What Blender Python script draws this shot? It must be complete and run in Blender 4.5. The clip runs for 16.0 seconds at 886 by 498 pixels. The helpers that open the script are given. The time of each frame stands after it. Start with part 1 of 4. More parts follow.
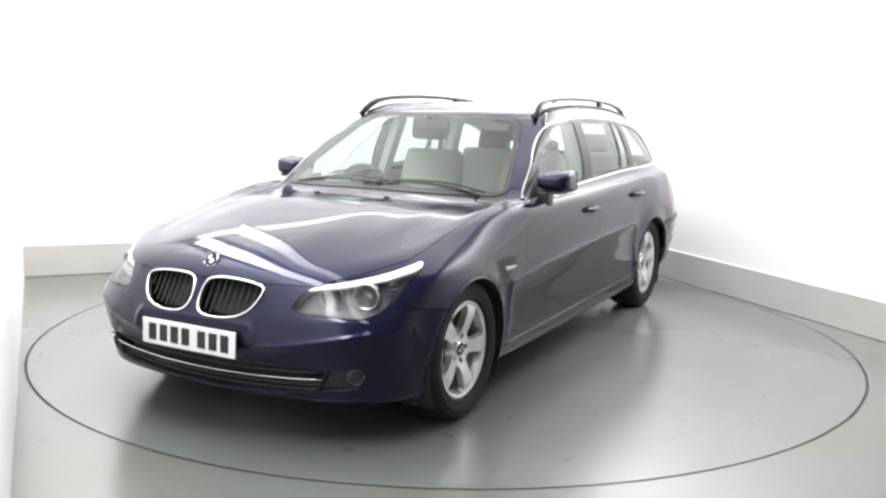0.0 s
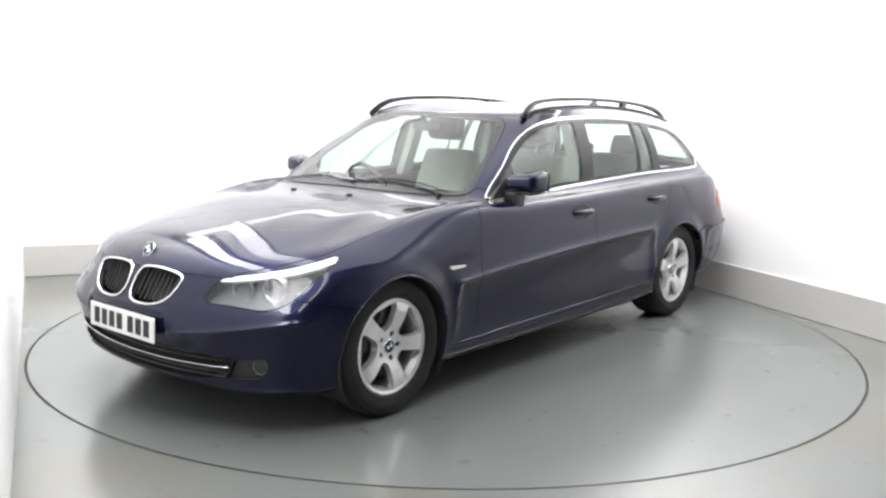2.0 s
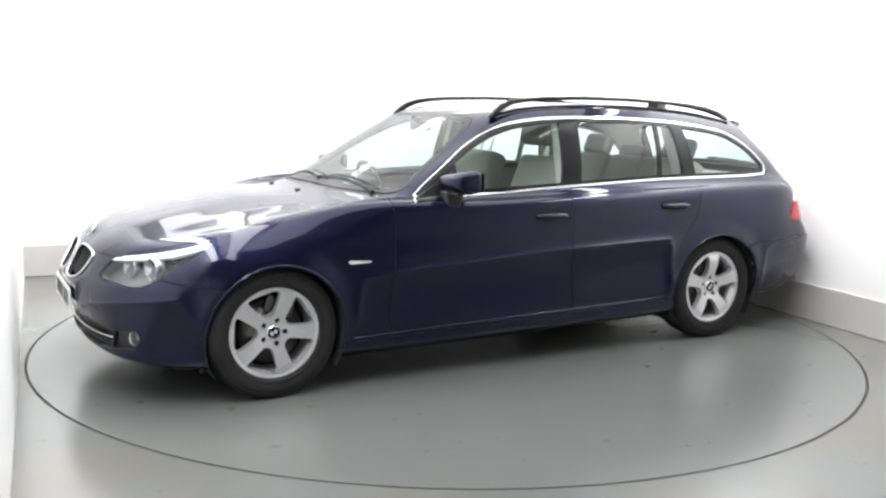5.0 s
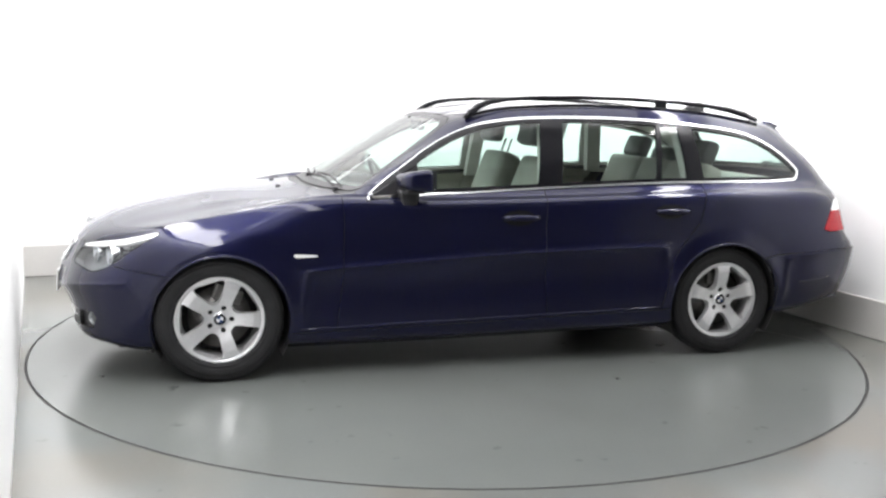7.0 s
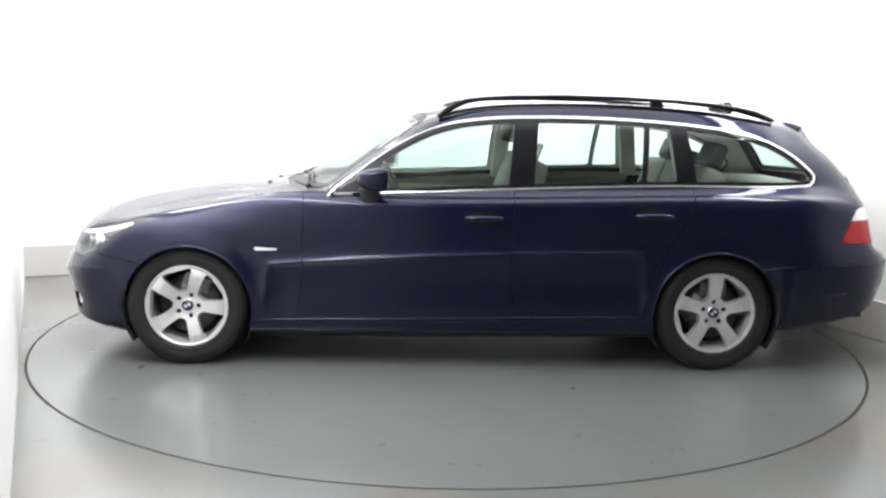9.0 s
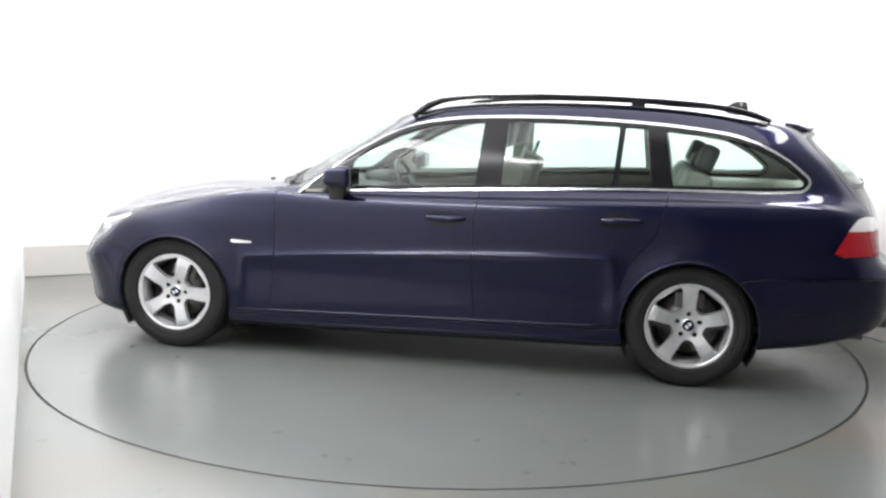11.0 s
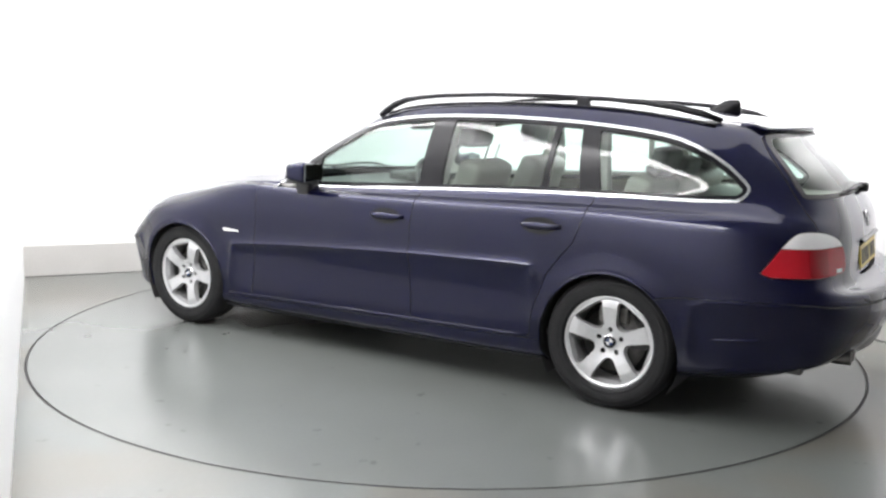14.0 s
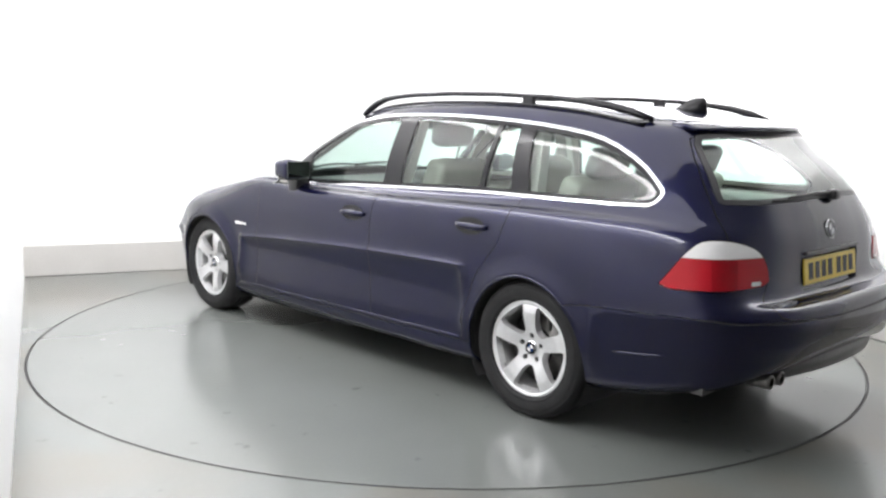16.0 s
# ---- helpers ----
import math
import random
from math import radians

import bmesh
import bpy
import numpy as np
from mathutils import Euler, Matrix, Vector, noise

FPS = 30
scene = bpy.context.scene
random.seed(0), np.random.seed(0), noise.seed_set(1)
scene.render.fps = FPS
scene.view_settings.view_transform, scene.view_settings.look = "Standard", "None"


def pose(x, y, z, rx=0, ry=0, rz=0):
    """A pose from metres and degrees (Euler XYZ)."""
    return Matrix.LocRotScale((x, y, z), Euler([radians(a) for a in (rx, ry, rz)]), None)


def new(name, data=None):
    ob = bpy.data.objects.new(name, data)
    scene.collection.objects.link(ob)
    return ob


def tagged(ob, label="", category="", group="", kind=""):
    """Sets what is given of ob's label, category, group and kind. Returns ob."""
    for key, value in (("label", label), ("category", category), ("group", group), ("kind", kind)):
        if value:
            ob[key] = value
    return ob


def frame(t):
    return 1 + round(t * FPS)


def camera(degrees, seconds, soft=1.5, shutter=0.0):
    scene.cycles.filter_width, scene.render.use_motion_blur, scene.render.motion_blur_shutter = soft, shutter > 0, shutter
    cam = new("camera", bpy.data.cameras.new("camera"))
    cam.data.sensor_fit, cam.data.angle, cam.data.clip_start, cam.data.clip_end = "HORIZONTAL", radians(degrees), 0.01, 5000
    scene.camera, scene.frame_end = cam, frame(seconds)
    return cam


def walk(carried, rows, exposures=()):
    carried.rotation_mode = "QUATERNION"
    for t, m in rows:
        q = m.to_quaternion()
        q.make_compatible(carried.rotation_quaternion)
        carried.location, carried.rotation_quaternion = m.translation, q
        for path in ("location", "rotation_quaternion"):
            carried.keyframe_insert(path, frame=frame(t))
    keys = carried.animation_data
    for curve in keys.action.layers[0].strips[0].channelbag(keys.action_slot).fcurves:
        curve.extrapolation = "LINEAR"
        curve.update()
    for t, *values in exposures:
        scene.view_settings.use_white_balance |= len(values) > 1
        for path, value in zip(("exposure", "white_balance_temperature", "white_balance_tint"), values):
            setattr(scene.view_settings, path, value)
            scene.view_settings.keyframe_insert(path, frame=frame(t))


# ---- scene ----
# ---------------------------------------------------------------- camera
from mathutils.bvhtree import BVHTree

cam = camera(52.54, 16.0, soft=2.5)
EYE = pose(0.0, -5.661, 1.412, 90 - 8.92, 0, 0.335) @ pose(0, 0, 0, 0, 0, 1.258)
walk(cam, [(0.0, EYE), (16.0, EYE)])

# yaw of the turntable and of the car on it, degrees
YAW = [(0.0, -118.3), (0.5, -120.04), (1.0, -122.69), (1.5, -125.98), (2.0, -129.5), (3.0, -136.5), (4.0, -143.44),
       (6.5, -160.6), (8.0, -170.9), (9.0, -177.7), (11.5, -194.35), (13.0, -204.65), (14.5, -215.2), (16.0, -225.92)]

# ---------------------------------------------------------------- light
ROOM_TURN = 23.3                       # the room's walls against the world's axes
ROOM = pose(0, 0, 0, 0, 0, ROOM_TURN)  # a: across, b: towards the back wall
LEFT, RIGHT, BACK, FRONT, CEIL = -2.62, 2.56, 2.64, -6.6, 3.0

world = bpy.data.worlds.new("studio_world")
scene.world = world
world.use_nodes = True
world.node_tree.nodes["Background"].inputs["Color"].default_value = (0.9, 0.95, 1.0, 1)
world.node_tree.nodes["Background"].inputs["Strength"].default_value = 0.02
scene.view_settings.exposure = 0.3


def panel_lamp(a, b, z, sx, sy, watts, tilt=(0, 0)):
    data = bpy.data.lights.new("ceiling_lamp", "AREA")
    data.shape, data.size, data.size_y = "RECTANGLE", sx, sy
    data.energy, data.color = watts, (1.0, 0.985, 1.0)
    ob = new("ceiling_lamp", data)
    ob.matrix_world = ROOM @ pose(a, b, z, tilt[0], tilt[1], 0)
    return ob


# across, along, width, length, watts, drop below the ceiling, turn: all out of view; strips along two walls, plus a dim
# diffuser and washers aimed at the side walls, both added to brighten the room
LAMPS = [(-0.05, -0.25, 3.6, 4.3, 86, 0.06, 0), (0.0, 2.29, 4.4, 0.60, 33, 0.06, 0), (1.95, 0.05, 0.50, 4.3, 112, 0.28, -38), (-1.45, -0.9, 0.50, 5.8, 50, 0.32, 58),
         (-2.20, -0.9, 0.36, 5.6, 92, 0.06, 0)]
for a, b, sx, sy, watts, drop, turn in LAMPS:
    panel_lamp(a, b, CEIL - drop, sx, sy, watts, (0, turn))
# ---------------------------------------------------------------- materials
def material(name, color, rough=0.5, metal=0.0, coat=0.0, spec=0.5, vary=0.0, scale=8.0, bump=0.0, bump_scale=60.0, rough_vary=0.0):
    """A principled material whose colour, gloss and relief vary at two scales."""
    m = bpy.data.materials.new(name)
    m.use_nodes = True
    t = m.node_tree
    b = t.nodes["Principled BSDF"]
    b.inputs["Base Color"].default_value = (*color, 1)
    b.inputs["Roughness"].default_value = rough
    b.inputs["Metallic"].default_value = metal
    b.inputs["Coat Weight"].default_value = coat
    b.inputs["Coat Roughness"].default_value = 0.03
    b.inputs["Specular IOR Level"].default_value = spec
    if vary or bump or rough_vary:
        co = t.nodes.new("ShaderNodeTexCoord")
        big = t.nodes.new("ShaderNodeTexNoise")
        big.inputs["Scale"].default_value, big.inputs["Detail"].default_value = scale, 6
        t.links.new(co.outputs["Object"], big.inputs["Vector"])
        fine = t.nodes.new("ShaderNodeTexNoise")
        fine.inputs["Scale"].default_value, fine.inputs["Detail"].default_value = bump_scale, 3
        t.links.new(co.outputs["Object"], fine.inputs["Vector"])
        if vary:
            mix = t.nodes.new("ShaderNodeMix")
            mix.data_type = "RGBA"
            mix.inputs["A"].default_value = (*[c * (1 - vary) for c in color], 1)
            mix.inputs["B"].default_value = (*[min(1, c * (1 + vary)) for c in color], 1)
            add = t.nodes.new("ShaderNodeMath")
            add.operation = "MULTIPLY_ADD"
            add.inputs[1].default_value, add.inputs[2].default_value = 0.3, 0.0
            t.links.new(fine.outputs["Fac"], add.inputs[0])
            sm = t.nodes.new("ShaderNodeMath")
            sm.operation = "MULTIPLY_ADD"
            sm.inputs[1].default_value = 0.7
            t.links.new(big.outputs["Fac"], sm.inputs[0])
            t.links.new(add.outputs[0], sm.inputs[2])
            ramp = t.nodes.new("ShaderNodeMapRange")
            ramp.inputs["From Min"].default_value, ramp.inputs["From Max"].default_value = 0.3, 0.7
            t.links.new(sm.outputs[0], ramp.inputs["Value"])
            t.links.new(ramp.outputs["Result"], mix.inputs["Factor"])
            t.links.new(mix.outputs["Result"], b.inputs["Base Color"])
        if rough_vary:
            rr = t.nodes.new("ShaderNodeMapRange")
            rr.inputs["From Min"].default_value, rr.inputs["From Max"].default_value = 0.35, 0.65
            rr.inputs["To Min"].default_value, rr.inputs["To Max"].default_value = max(0, rough - rough_vary), rough + rough_vary
            t.links.new(big.outputs["Fac"], rr.inputs["Value"])
            t.links.new(rr.outputs["Result"], b.inputs["Roughness"])
        if bump:
            bp = t.nodes.new("ShaderNodeBump")
            bp.inputs["Strength"].default_value, bp.inputs["Distance"].default_value = bump, 0.002
            t.links.new(fine.outputs["Fac"], bp.inputs["Height"])
            t.links.new(bp.outputs["Normal"], b.inputs["Normal"])
    return m


def glass_material(name, tint, rough=0.0, mirror=0.06):
    """Thin tinted pane: clear straight through, mirrors at its surface."""
    m = bpy.data.materials.new(name)
    m.use_nodes = True
    t = m.node_tree
    t.nodes.remove(t.nodes["Principled BSDF"])
    out = t.nodes["Material Output"]
    clear = t.nodes.new("ShaderNodeBsdfTransparent")
    clear.inputs["Color"].default_value = (*tint, 1)
    gloss = t.nodes.new("ShaderNodeBsdfGlossy")
    gloss.inputs["Roughness"].default_value = 0.02 + rough
    face = t.nodes.new("ShaderNodeLayerWeight")
    face.inputs["Blend"].default_value = 0.5
    power = t.nodes.new("ShaderNodeMath")
    power.operation = "POWER"
    power.inputs[1].default_value = 4.5
    t.links.new(face.outputs["Facing"], power.inputs[0])
    fres = t.nodes.new("ShaderNodeMath")
    fres.operation = "MULTIPLY_ADD"
    fres.inputs[1].default_value, fres.inputs[2].default_value = 0.93, mirror
    t.links.new(power.outputs[0], fres.inputs[0])
    mix = t.nodes.new("ShaderNodeMixShader")
    t.links.new(fres.outputs[0], mix.inputs[0])
    t.links.new(clear.outputs[0], mix.inputs[1])
    t.links.new(gloss.outputs[0], mix.inputs[2])
    t.links.new(mix.outputs[0], out.inputs["Surface"])
    return m


WALL = material("white_wall_paint", (0.86, 0.865, 0.86), 0.55, vary=0.015, scale=1.2, bump=0.15, bump_scale=180)
# ceiling and front wall are unseen; their tones shape bounce and reflections
CEILING = material("ceiling_paint", (0.72, 0.725, 0.73), 0.7, vary=0.03, scale=2)
DARK_WALL = material("dark_backing_wall", (0.17, 0.17, 0.18), 0.7, vary=0.1, scale=2)
PLINTH = material("plinth_paint", (0.50, 0.49, 0.47), 0.5, vary=0.06, scale=3, bump=0.15)


def floor_material(name, color, stain, amount):
    """Glossy floor paint with a broad, soft unevenness of tone and dull stains."""
    m = material(name, color, 0.21, spec=0.9, vary=0.05, scale=0.9)
    t = m.node_tree
    b = t.nodes["Principled BSDF"]
    co = t.nodes.new("ShaderNodeTexCoord")
    src = b.inputs["Base Color"].links[0].from_socket
    def layer(scale, detail, lo, hi):
        n = t.nodes.new("ShaderNodeTexNoise")
        n.inputs["Scale"].default_value, n.inputs["Detail"].default_value = scale, detail
        t.links.new(co.outputs["Object"], n.inputs["Vector"])
        r = t.nodes.new("ShaderNodeMapRange")
        r.inputs["From Min"].default_value, r.inputs["From Max"].default_value = lo, hi
        t.links.new(n.outputs["Fac"], r.inputs["Value"])
        return r.outputs["Result"]
    def blend(a, col, fac, k):
        mx = t.nodes.new("ShaderNodeMix")
        mx.data_type = "RGBA"
        mx.inputs["B"].default_value = (*col, 1)
        sc = t.nodes.new("ShaderNodeMath")
        sc.operation = "MULTIPLY"
        sc.inputs[1].default_value = k
        t.links.new(fac, sc.inputs[0])
        t.links.new(sc.outputs[0], mx.inputs["Factor"])
        t.links.new(a, mx.inputs["A"])
        return mx.outputs["Result"]
    out = blend(src, stain, layer(1.1, 2, 0.40, 0.75), amount)
    out = blend(out, [c * 0.45 for c in color], layer(7.0, 4, 0.67, 0.74), 0.55)
    out = blend(out, [c * 1.25 for c in color], layer(0.55, 3, 0.52, 0.7), 0.5)
    t.links.new(out, b.inputs["Base Color"])
    return m


FLOOR = floor_material("grey_floor_paint", (0.138, 0.148, 0.142), (0.17, 0.135, 0.095), 0.55)
DISC_PAINT = floor_material("grey_turntable_paint", (0.138, 0.148, 0.142), (0.115, 0.118, 0.110), 0.35)
HEADREST = material("dark_grey_leather", (0.10, 0.10, 0.10), 0.5, vary=0.15, scale=14, bump=0.25, bump_scale=140)
STEEL_EDGE = material("dark_gap", (0.012, 0.012, 0.012), 0.6, vary=0.2)
LAMP_BODY = material("white_lamp_housing", (0.8, 0.8, 0.8), 0.4)

PAINT = material("dark_blue_metallic_paint", (0.0055, 0.0064, 0.030), 0.32, metal=0.6, coat=1.0, spec=0.1, vary=0.12, scale=900, bump_scale=1800)
PAINT.node_tree.nodes["Principled BSDF"].inputs["Specular Tint"].default_value = (0.12, 0.12, 0.30, 1)
PAINT.node_tree.nodes["Principled BSDF"].inputs["Coat Roughness"].default_value = 0.06
PAINT.node_tree.nodes["Principled BSDF"].inputs["Coat IOR"].default_value = 1.45
CHROME = material("satin_chrome", (0.78, 0.79, 0.80), 0.22, metal=1.0)
BLACK = material("black_plastic", (0.018, 0.018, 0.02), 0.42, vary=0.15, scale=20, bump=0.2, bump_scale=400)
GLOSSBLACK = material("gloss_black_trim", (0.010, 0.010, 0.012), 0.18, spec=0.28)
RUBBER = material("tyre_rubber", (0.016, 0.016, 0.017), 0.72, spec=0.3, vary=0.25, scale=14, bump=0.3, bump_scale=160)
ALLOY = material("silver_alloy", (0.74, 0.74, 0.75), 0.34, metal=0.72, vary=0.05, scale=30)
DARK_ALLOY = material("dull_alloy", (0.34, 0.34, 0.34), 0.45, metal=0.6, vary=0.15, scale=30)
DISC = material("brake_steel", (0.16, 0.155, 0.15), 0.35, metal=1.0, vary=0.2, scale=40)
GLASS = glass_material("tinted_glass", (0.74, 0.86, 0.81))
CLEAR = glass_material("clear_lens", (0.93, 0.95, 0.96), 0.0, 0.03)
LEATHER = material("grey_leather", (0.34, 0.325, 0.29), 0.5, vary=0.12, scale=12, bump=0.25, bump_scale=140)
DASH = material("dashboard_plastic", (0.06, 0.06, 0.06), 0.55, vary=0.15, scale=12, bump=0.2)
LINING = material("light_headlining", (0.56, 0.55, 0.52), 0.85, vary=0.06)
RED_DARK = material("dark_red_lens", (0.27, 0.006, 0.012), 0.15, coat=0.0, spec=0.35, vary=0.12, scale=90)
MIRROR_GLASS = material("tinted_mirror", (0.12, 0.13, 0.14), 0.05, metal=1.0)
GREY_PLASTIC = material("grey_plastic", (0.10, 0.10, 0.105), 0.4, vary=0.15, scale=20)
RED = material("red_lens", (0.38, 0.012, 0.02), 0.15, coat=0.0, spec=0.3, vary=0.04, scale=90)
WHITE_LENS = material("milky_lens", (0.74, 0.74, 0.74), 0.12, coat=0.8, vary=0.03, scale=90)
REFLECTOR = material("lamp_reflector", (0.55, 0.56, 0.57), 0.2, metal=1.0)
LAMP_GREY = material("lamp_housing_grey", (0.15, 0.155, 0.16), 0.4, vary=0.1, scale=40)
PLATE_WHITE = material("white_plate", (0.82, 0.82, 0.80), 0.35, vary=0.03)
PLATE_YELLOW = material("yellow_plate", (0.78, 0.58, 0.06), 0.35, vary=0.04)
INK = material("black_ink", (0.02, 0.02, 0.02), 0.5)
BLUE_ENAMEL = material("blue_enamel", (0.01, 0.035, 0.13), 0.2, coat=0.5)
WHITE_ENAMEL = material("white_enamel", (0.8, 0.8, 0.8), 0.2, coat=0.5)
UNDER = material("underbody", (0.02, 0.02, 0.02), 0.8, vary=0.2)
# ---------------------------------------------------------------- mesh helpers
def link(name, bm, mat, smooth=False):
    me = bpy.data.meshes.new(name)
    bm.to_mesh(me)
    bm.free()
    for m in mat if isinstance(mat, (list, tuple)) else (mat,):
        me.materials.append(m)
    if smooth:
        me.polygons.foreach_set("use_smooth", [True] * len(me.polygons))
    return new(name, me)


def part(name, bm, mat, parent, label="", smooth=False):
    """Links a bmesh as one mesh object under a thing or a part."""
    ob = link(name, bm, mat, smooth)
    ob.parent = parent
    return tagged(ob, label)


def box(x0, x1, y0, y1, z0, z1, bevel=0.0, seg=2, bm=None):
    own = bm is None
    bm = bmesh.new() if own else bm
    m = Matrix.LocRotScale(((x0 + x1) / 2, (y0 + y1) / 2, (z0 + z1) / 2), None, (x1 - x0, y1 - y0, z1 - z0))
    g = bmesh.ops.create_cube(bm, size=1, matrix=m)
    if bevel:
        vs = set(g["verts"])
        es = [e for e in bm.edges if e.verts[0] in vs and e.verts[1] in vs]
        bmesh.ops.bevel(bm, geom=es, offset=bevel, segments=seg, affect="EDGES", profile=0.6)
    return bm


def revolve(profile, steps, axis="y", bm=None, at=(0, 0, 0), closed=False):
    """Turns a profile of (radius, along) round the axis."""
    bm = bm or bmesh.new()
    rings = []
    for i in range(steps):
        a = 2 * math.pi * i / steps
        c, s = math.cos(a), math.sin(a)
        ring = []
        for r, h in profile:
            v = {"y": (r * c, h, r * s), "z": (r * c, r * s, h), "x": (h, r * c, r * s)}[axis]
            ring.append(bm.verts.new(Vector(v) + Vector(at)))
        rings.append(ring)
    n = len(profile)
    for i in range(steps):
        p, q = rings[i], rings[(i + 1) % steps]
        for j in range(n if closed else n - 1):
            k = (j + 1) % n
            bm.faces.new((p[j], q[j], q[k], p[k]))
    bmesh.ops.remove_doubles(bm, verts=bm.verts[:], dist=1e-5)
    bmesh.ops.recalc_face_normals(bm, faces=bm.faces[:])
    return bm


def tube(points, radius, sides=8, bm=None, flat=1.0, caps=True):
    """A round bar along a line of points; radius may be a list."""
    bm = bm or bmesh.new()
    pts = [Vector(p) for p in points]
    rings = []
    for i, p in enumerate(pts):
        d = (pts[min(i + 1, len(pts) - 1)] - pts[max(i - 1, 0)]).normalized()
        up = Vector((0, 0, 1)) if abs(d.z) < 0.9 else Vector((0, 1, 0))
        s = d.cross(up).normalized()
        t = s.cross(d)
        r = radius[i] if isinstance(radius, (list, tuple)) else radius
        rings.append([bm.verts.new(p + s * (r * math.cos(a)) + t * (r * flat * math.sin(a)))
                      for a in (2 * math.pi * k / sides for k in range(sides))])
    for a, b in zip(rings, rings[1:]):
        for k in range(sides):
            bm.faces.new((a[k], b[k], b[(k + 1) % sides], a[(k + 1) % sides]))
    if caps:
        bm.faces.new(rings[0]), bm.faces.new(rings[-1][::-1])
    bmesh.ops.recalc_face_normals(bm, faces=bm.faces[:])
    return bm


# ---------------------------------------------------------------- the studio
def studio():
    t = 0.12
    def placed(name, bm, mat, label, category, kind="structure", m=ROOM):
        ob = link(name, bm, mat)
        ob.matrix_world = m
        return tagged(ob, label, category, "", kind)
    R = 2.4733
    # floor: one slab with a round pit for the turntable
    bm = bmesh.new()
    n = 160
    inner = [bm.verts.new((math.cos(2 * math.pi * i / n) * (R + 0.0075), math.sin(2 * math.pi * i / n) * (R + 0.0075), 0)) for i in range(n)]
    low = [bm.verts.new((v.co.x, v.co.y, -0.12)) for v in inner]
    def on_edge(a):
        c, s = math.cos(a), math.sin(a)
        k = min((RIGHT / c if c > 1e-9 else 1e9), (LEFT / c if c < -1e-9 else 1e9), (BACK / s if s > 1e-9 else 1e9), (FRONT / s if s < -1e-9 else 1e9))
        return (c * k, s * k, 0)
    outer = [bm.verts.new(on_edge(2 * math.pi * i / n)) for i in range(n)]
    for i in range(n):
        j = (i + 1) % n
        bm.faces.new((inner[i], outer[i], outer[j], inner[j]))
        bm.faces.new((low[i], inner[i], inner[j], low[j]))
    corners = [(LEFT, FRONT), (RIGHT, FRONT), (RIGHT, BACK), (LEFT, BACK)]
    for ca, cb in corners:   # close the corners that the fan of rays cuts off
        c = bm.verts.new((ca, cb, 0))
        side_a = min((v for v in outer if abs(v.co.x - ca) < 1e-4), key=lambda v: (v.co - c.co).length)
        side_b = min((v for v in outer if abs(v.co.y - cb) < 1e-4), key=lambda v: (v.co - c.co).length)
        bm.faces.new((side_a, c, side_b))
    bm.faces.new(low[::-1])
    bmesh.ops.recalc_face_normals(bm, faces=bm.faces[:])
    placed("floor", bm, FLOOR, "grey painted glossy concrete floor with scuffs", "floor")
    # walls
    placed("wall_left", box(-t, 0, FRONT - BACK + 0.01, -0.002, -0.1, CEIL - 0.002), WALL, "plain white painted studio wall", "wall", m=ROOM @ pose(-2.568, BACK, 0, 0, 0, 1.32))
    placed("wall_right", box(RIGHT, RIGHT + t, FRONT, BACK + t, -0.1, CEIL), WALL, "plain white painted studio wall above a grey plinth", "wall")
    placed("wall_back", box(LEFT - t, RIGHT, BACK, BACK + t, -0.1, CEIL), WALL, "plain white painted studio wall above a beige plinth", "wall")
    # unseen: a dark wall and a pale ceiling that shape the car's reflections
    placed("wall_front", box(LEFT - t, RIGHT + t, FRONT - t, FRONT, -0.1, CEIL), DARK_WALL, "unseen dark grey wall added to keep reflections dark", "wall")
    placed("ceiling", box(LEFT - t, RIGHT + t, FRONT - t, BACK + t, CEIL, CEIL + t), CEILING, "unseen white ceiling added to bounce light", "ceiling")
    # low plinth at the foot of two walls
    placed("baseboard", box(LEFT + 0.002, RIGHT - 0.022, BACK - 0.022, BACK - 0.001, 0.002, 0.25, 0.004), PLINTH, "low beige painted plinth along the wall", "plinth")
    placed("baseboard", box(RIGHT - 0.022, RIGHT - 0.001, FRONT + 0.01, BACK - 0.001, 0.002, 0.25, 0.004), PLINTH, "low grey painted plinth along the wall", "plinth")
    # housings for the unseen lamps, the added diffuser and washers among them
    for a, b, sx, sy, watts, drop, turn in LAMPS:
        holder = tagged(new("ceiling_light"), "added wall-washing light, out of view, hung on two rods" if turn else "ceiling light out of view in a slim white housing", "ceiling light", "studio ceiling lights")
        holder.matrix_world = ROOM @ pose(a, b, CEIL - drop, 0, turn, 0)
        part("housing", box(-sx / 2, sx / 2, -sy / 2, sy / 2, 0.004, 0.052, 0.008), LAMP_BODY, holder)
        if turn:
            for y in (-sy / 2 + 0.3, sy / 2 - 0.3):
                hanger = tube([Vector((0, y, 0.05)), Vector((0, y, 0.05)) + Matrix.Rotation(radians(-turn), 3, "Y") @ Vector((0, 0, drop - 0.05))], 0.012, 8)
                part("hanger", hanger, LAMP_BODY, holder)
    # turntable
    disc = tagged(new("turntable"), "round grey painted turntable flush with the floor", "turntable", "", "structure")
    bm = bmesh.new()
    bmesh.ops.create_circle(bm, cap_ends=True, segments=200, radius=R - 0.0075)
    g = bmesh.ops.extrude_face_region(bm, geom=bm.faces[:])
    bmesh.ops.translate(bm, verts=[v for v in g["geom"] if isinstance(v, bmesh.types.BMVert)], vec=(0, 0, -0.1))
    bmesh.ops.recalc_face_normals(bm, faces=bm.faces[:])
    part("platform", bm, DISC_PAINT, disc)
    part("rim_strip", revolve([(R - 0.007, -0.004), (R - 0.004, -0.0015), (R + 0.004, -0.0015), (R + 0.007, -0.005), (R + 0.007, -0.05), (R - 0.007, -0.05)], 200, "z", closed=True), STEEL_EDGE, disc, "dark rubber edge strip")
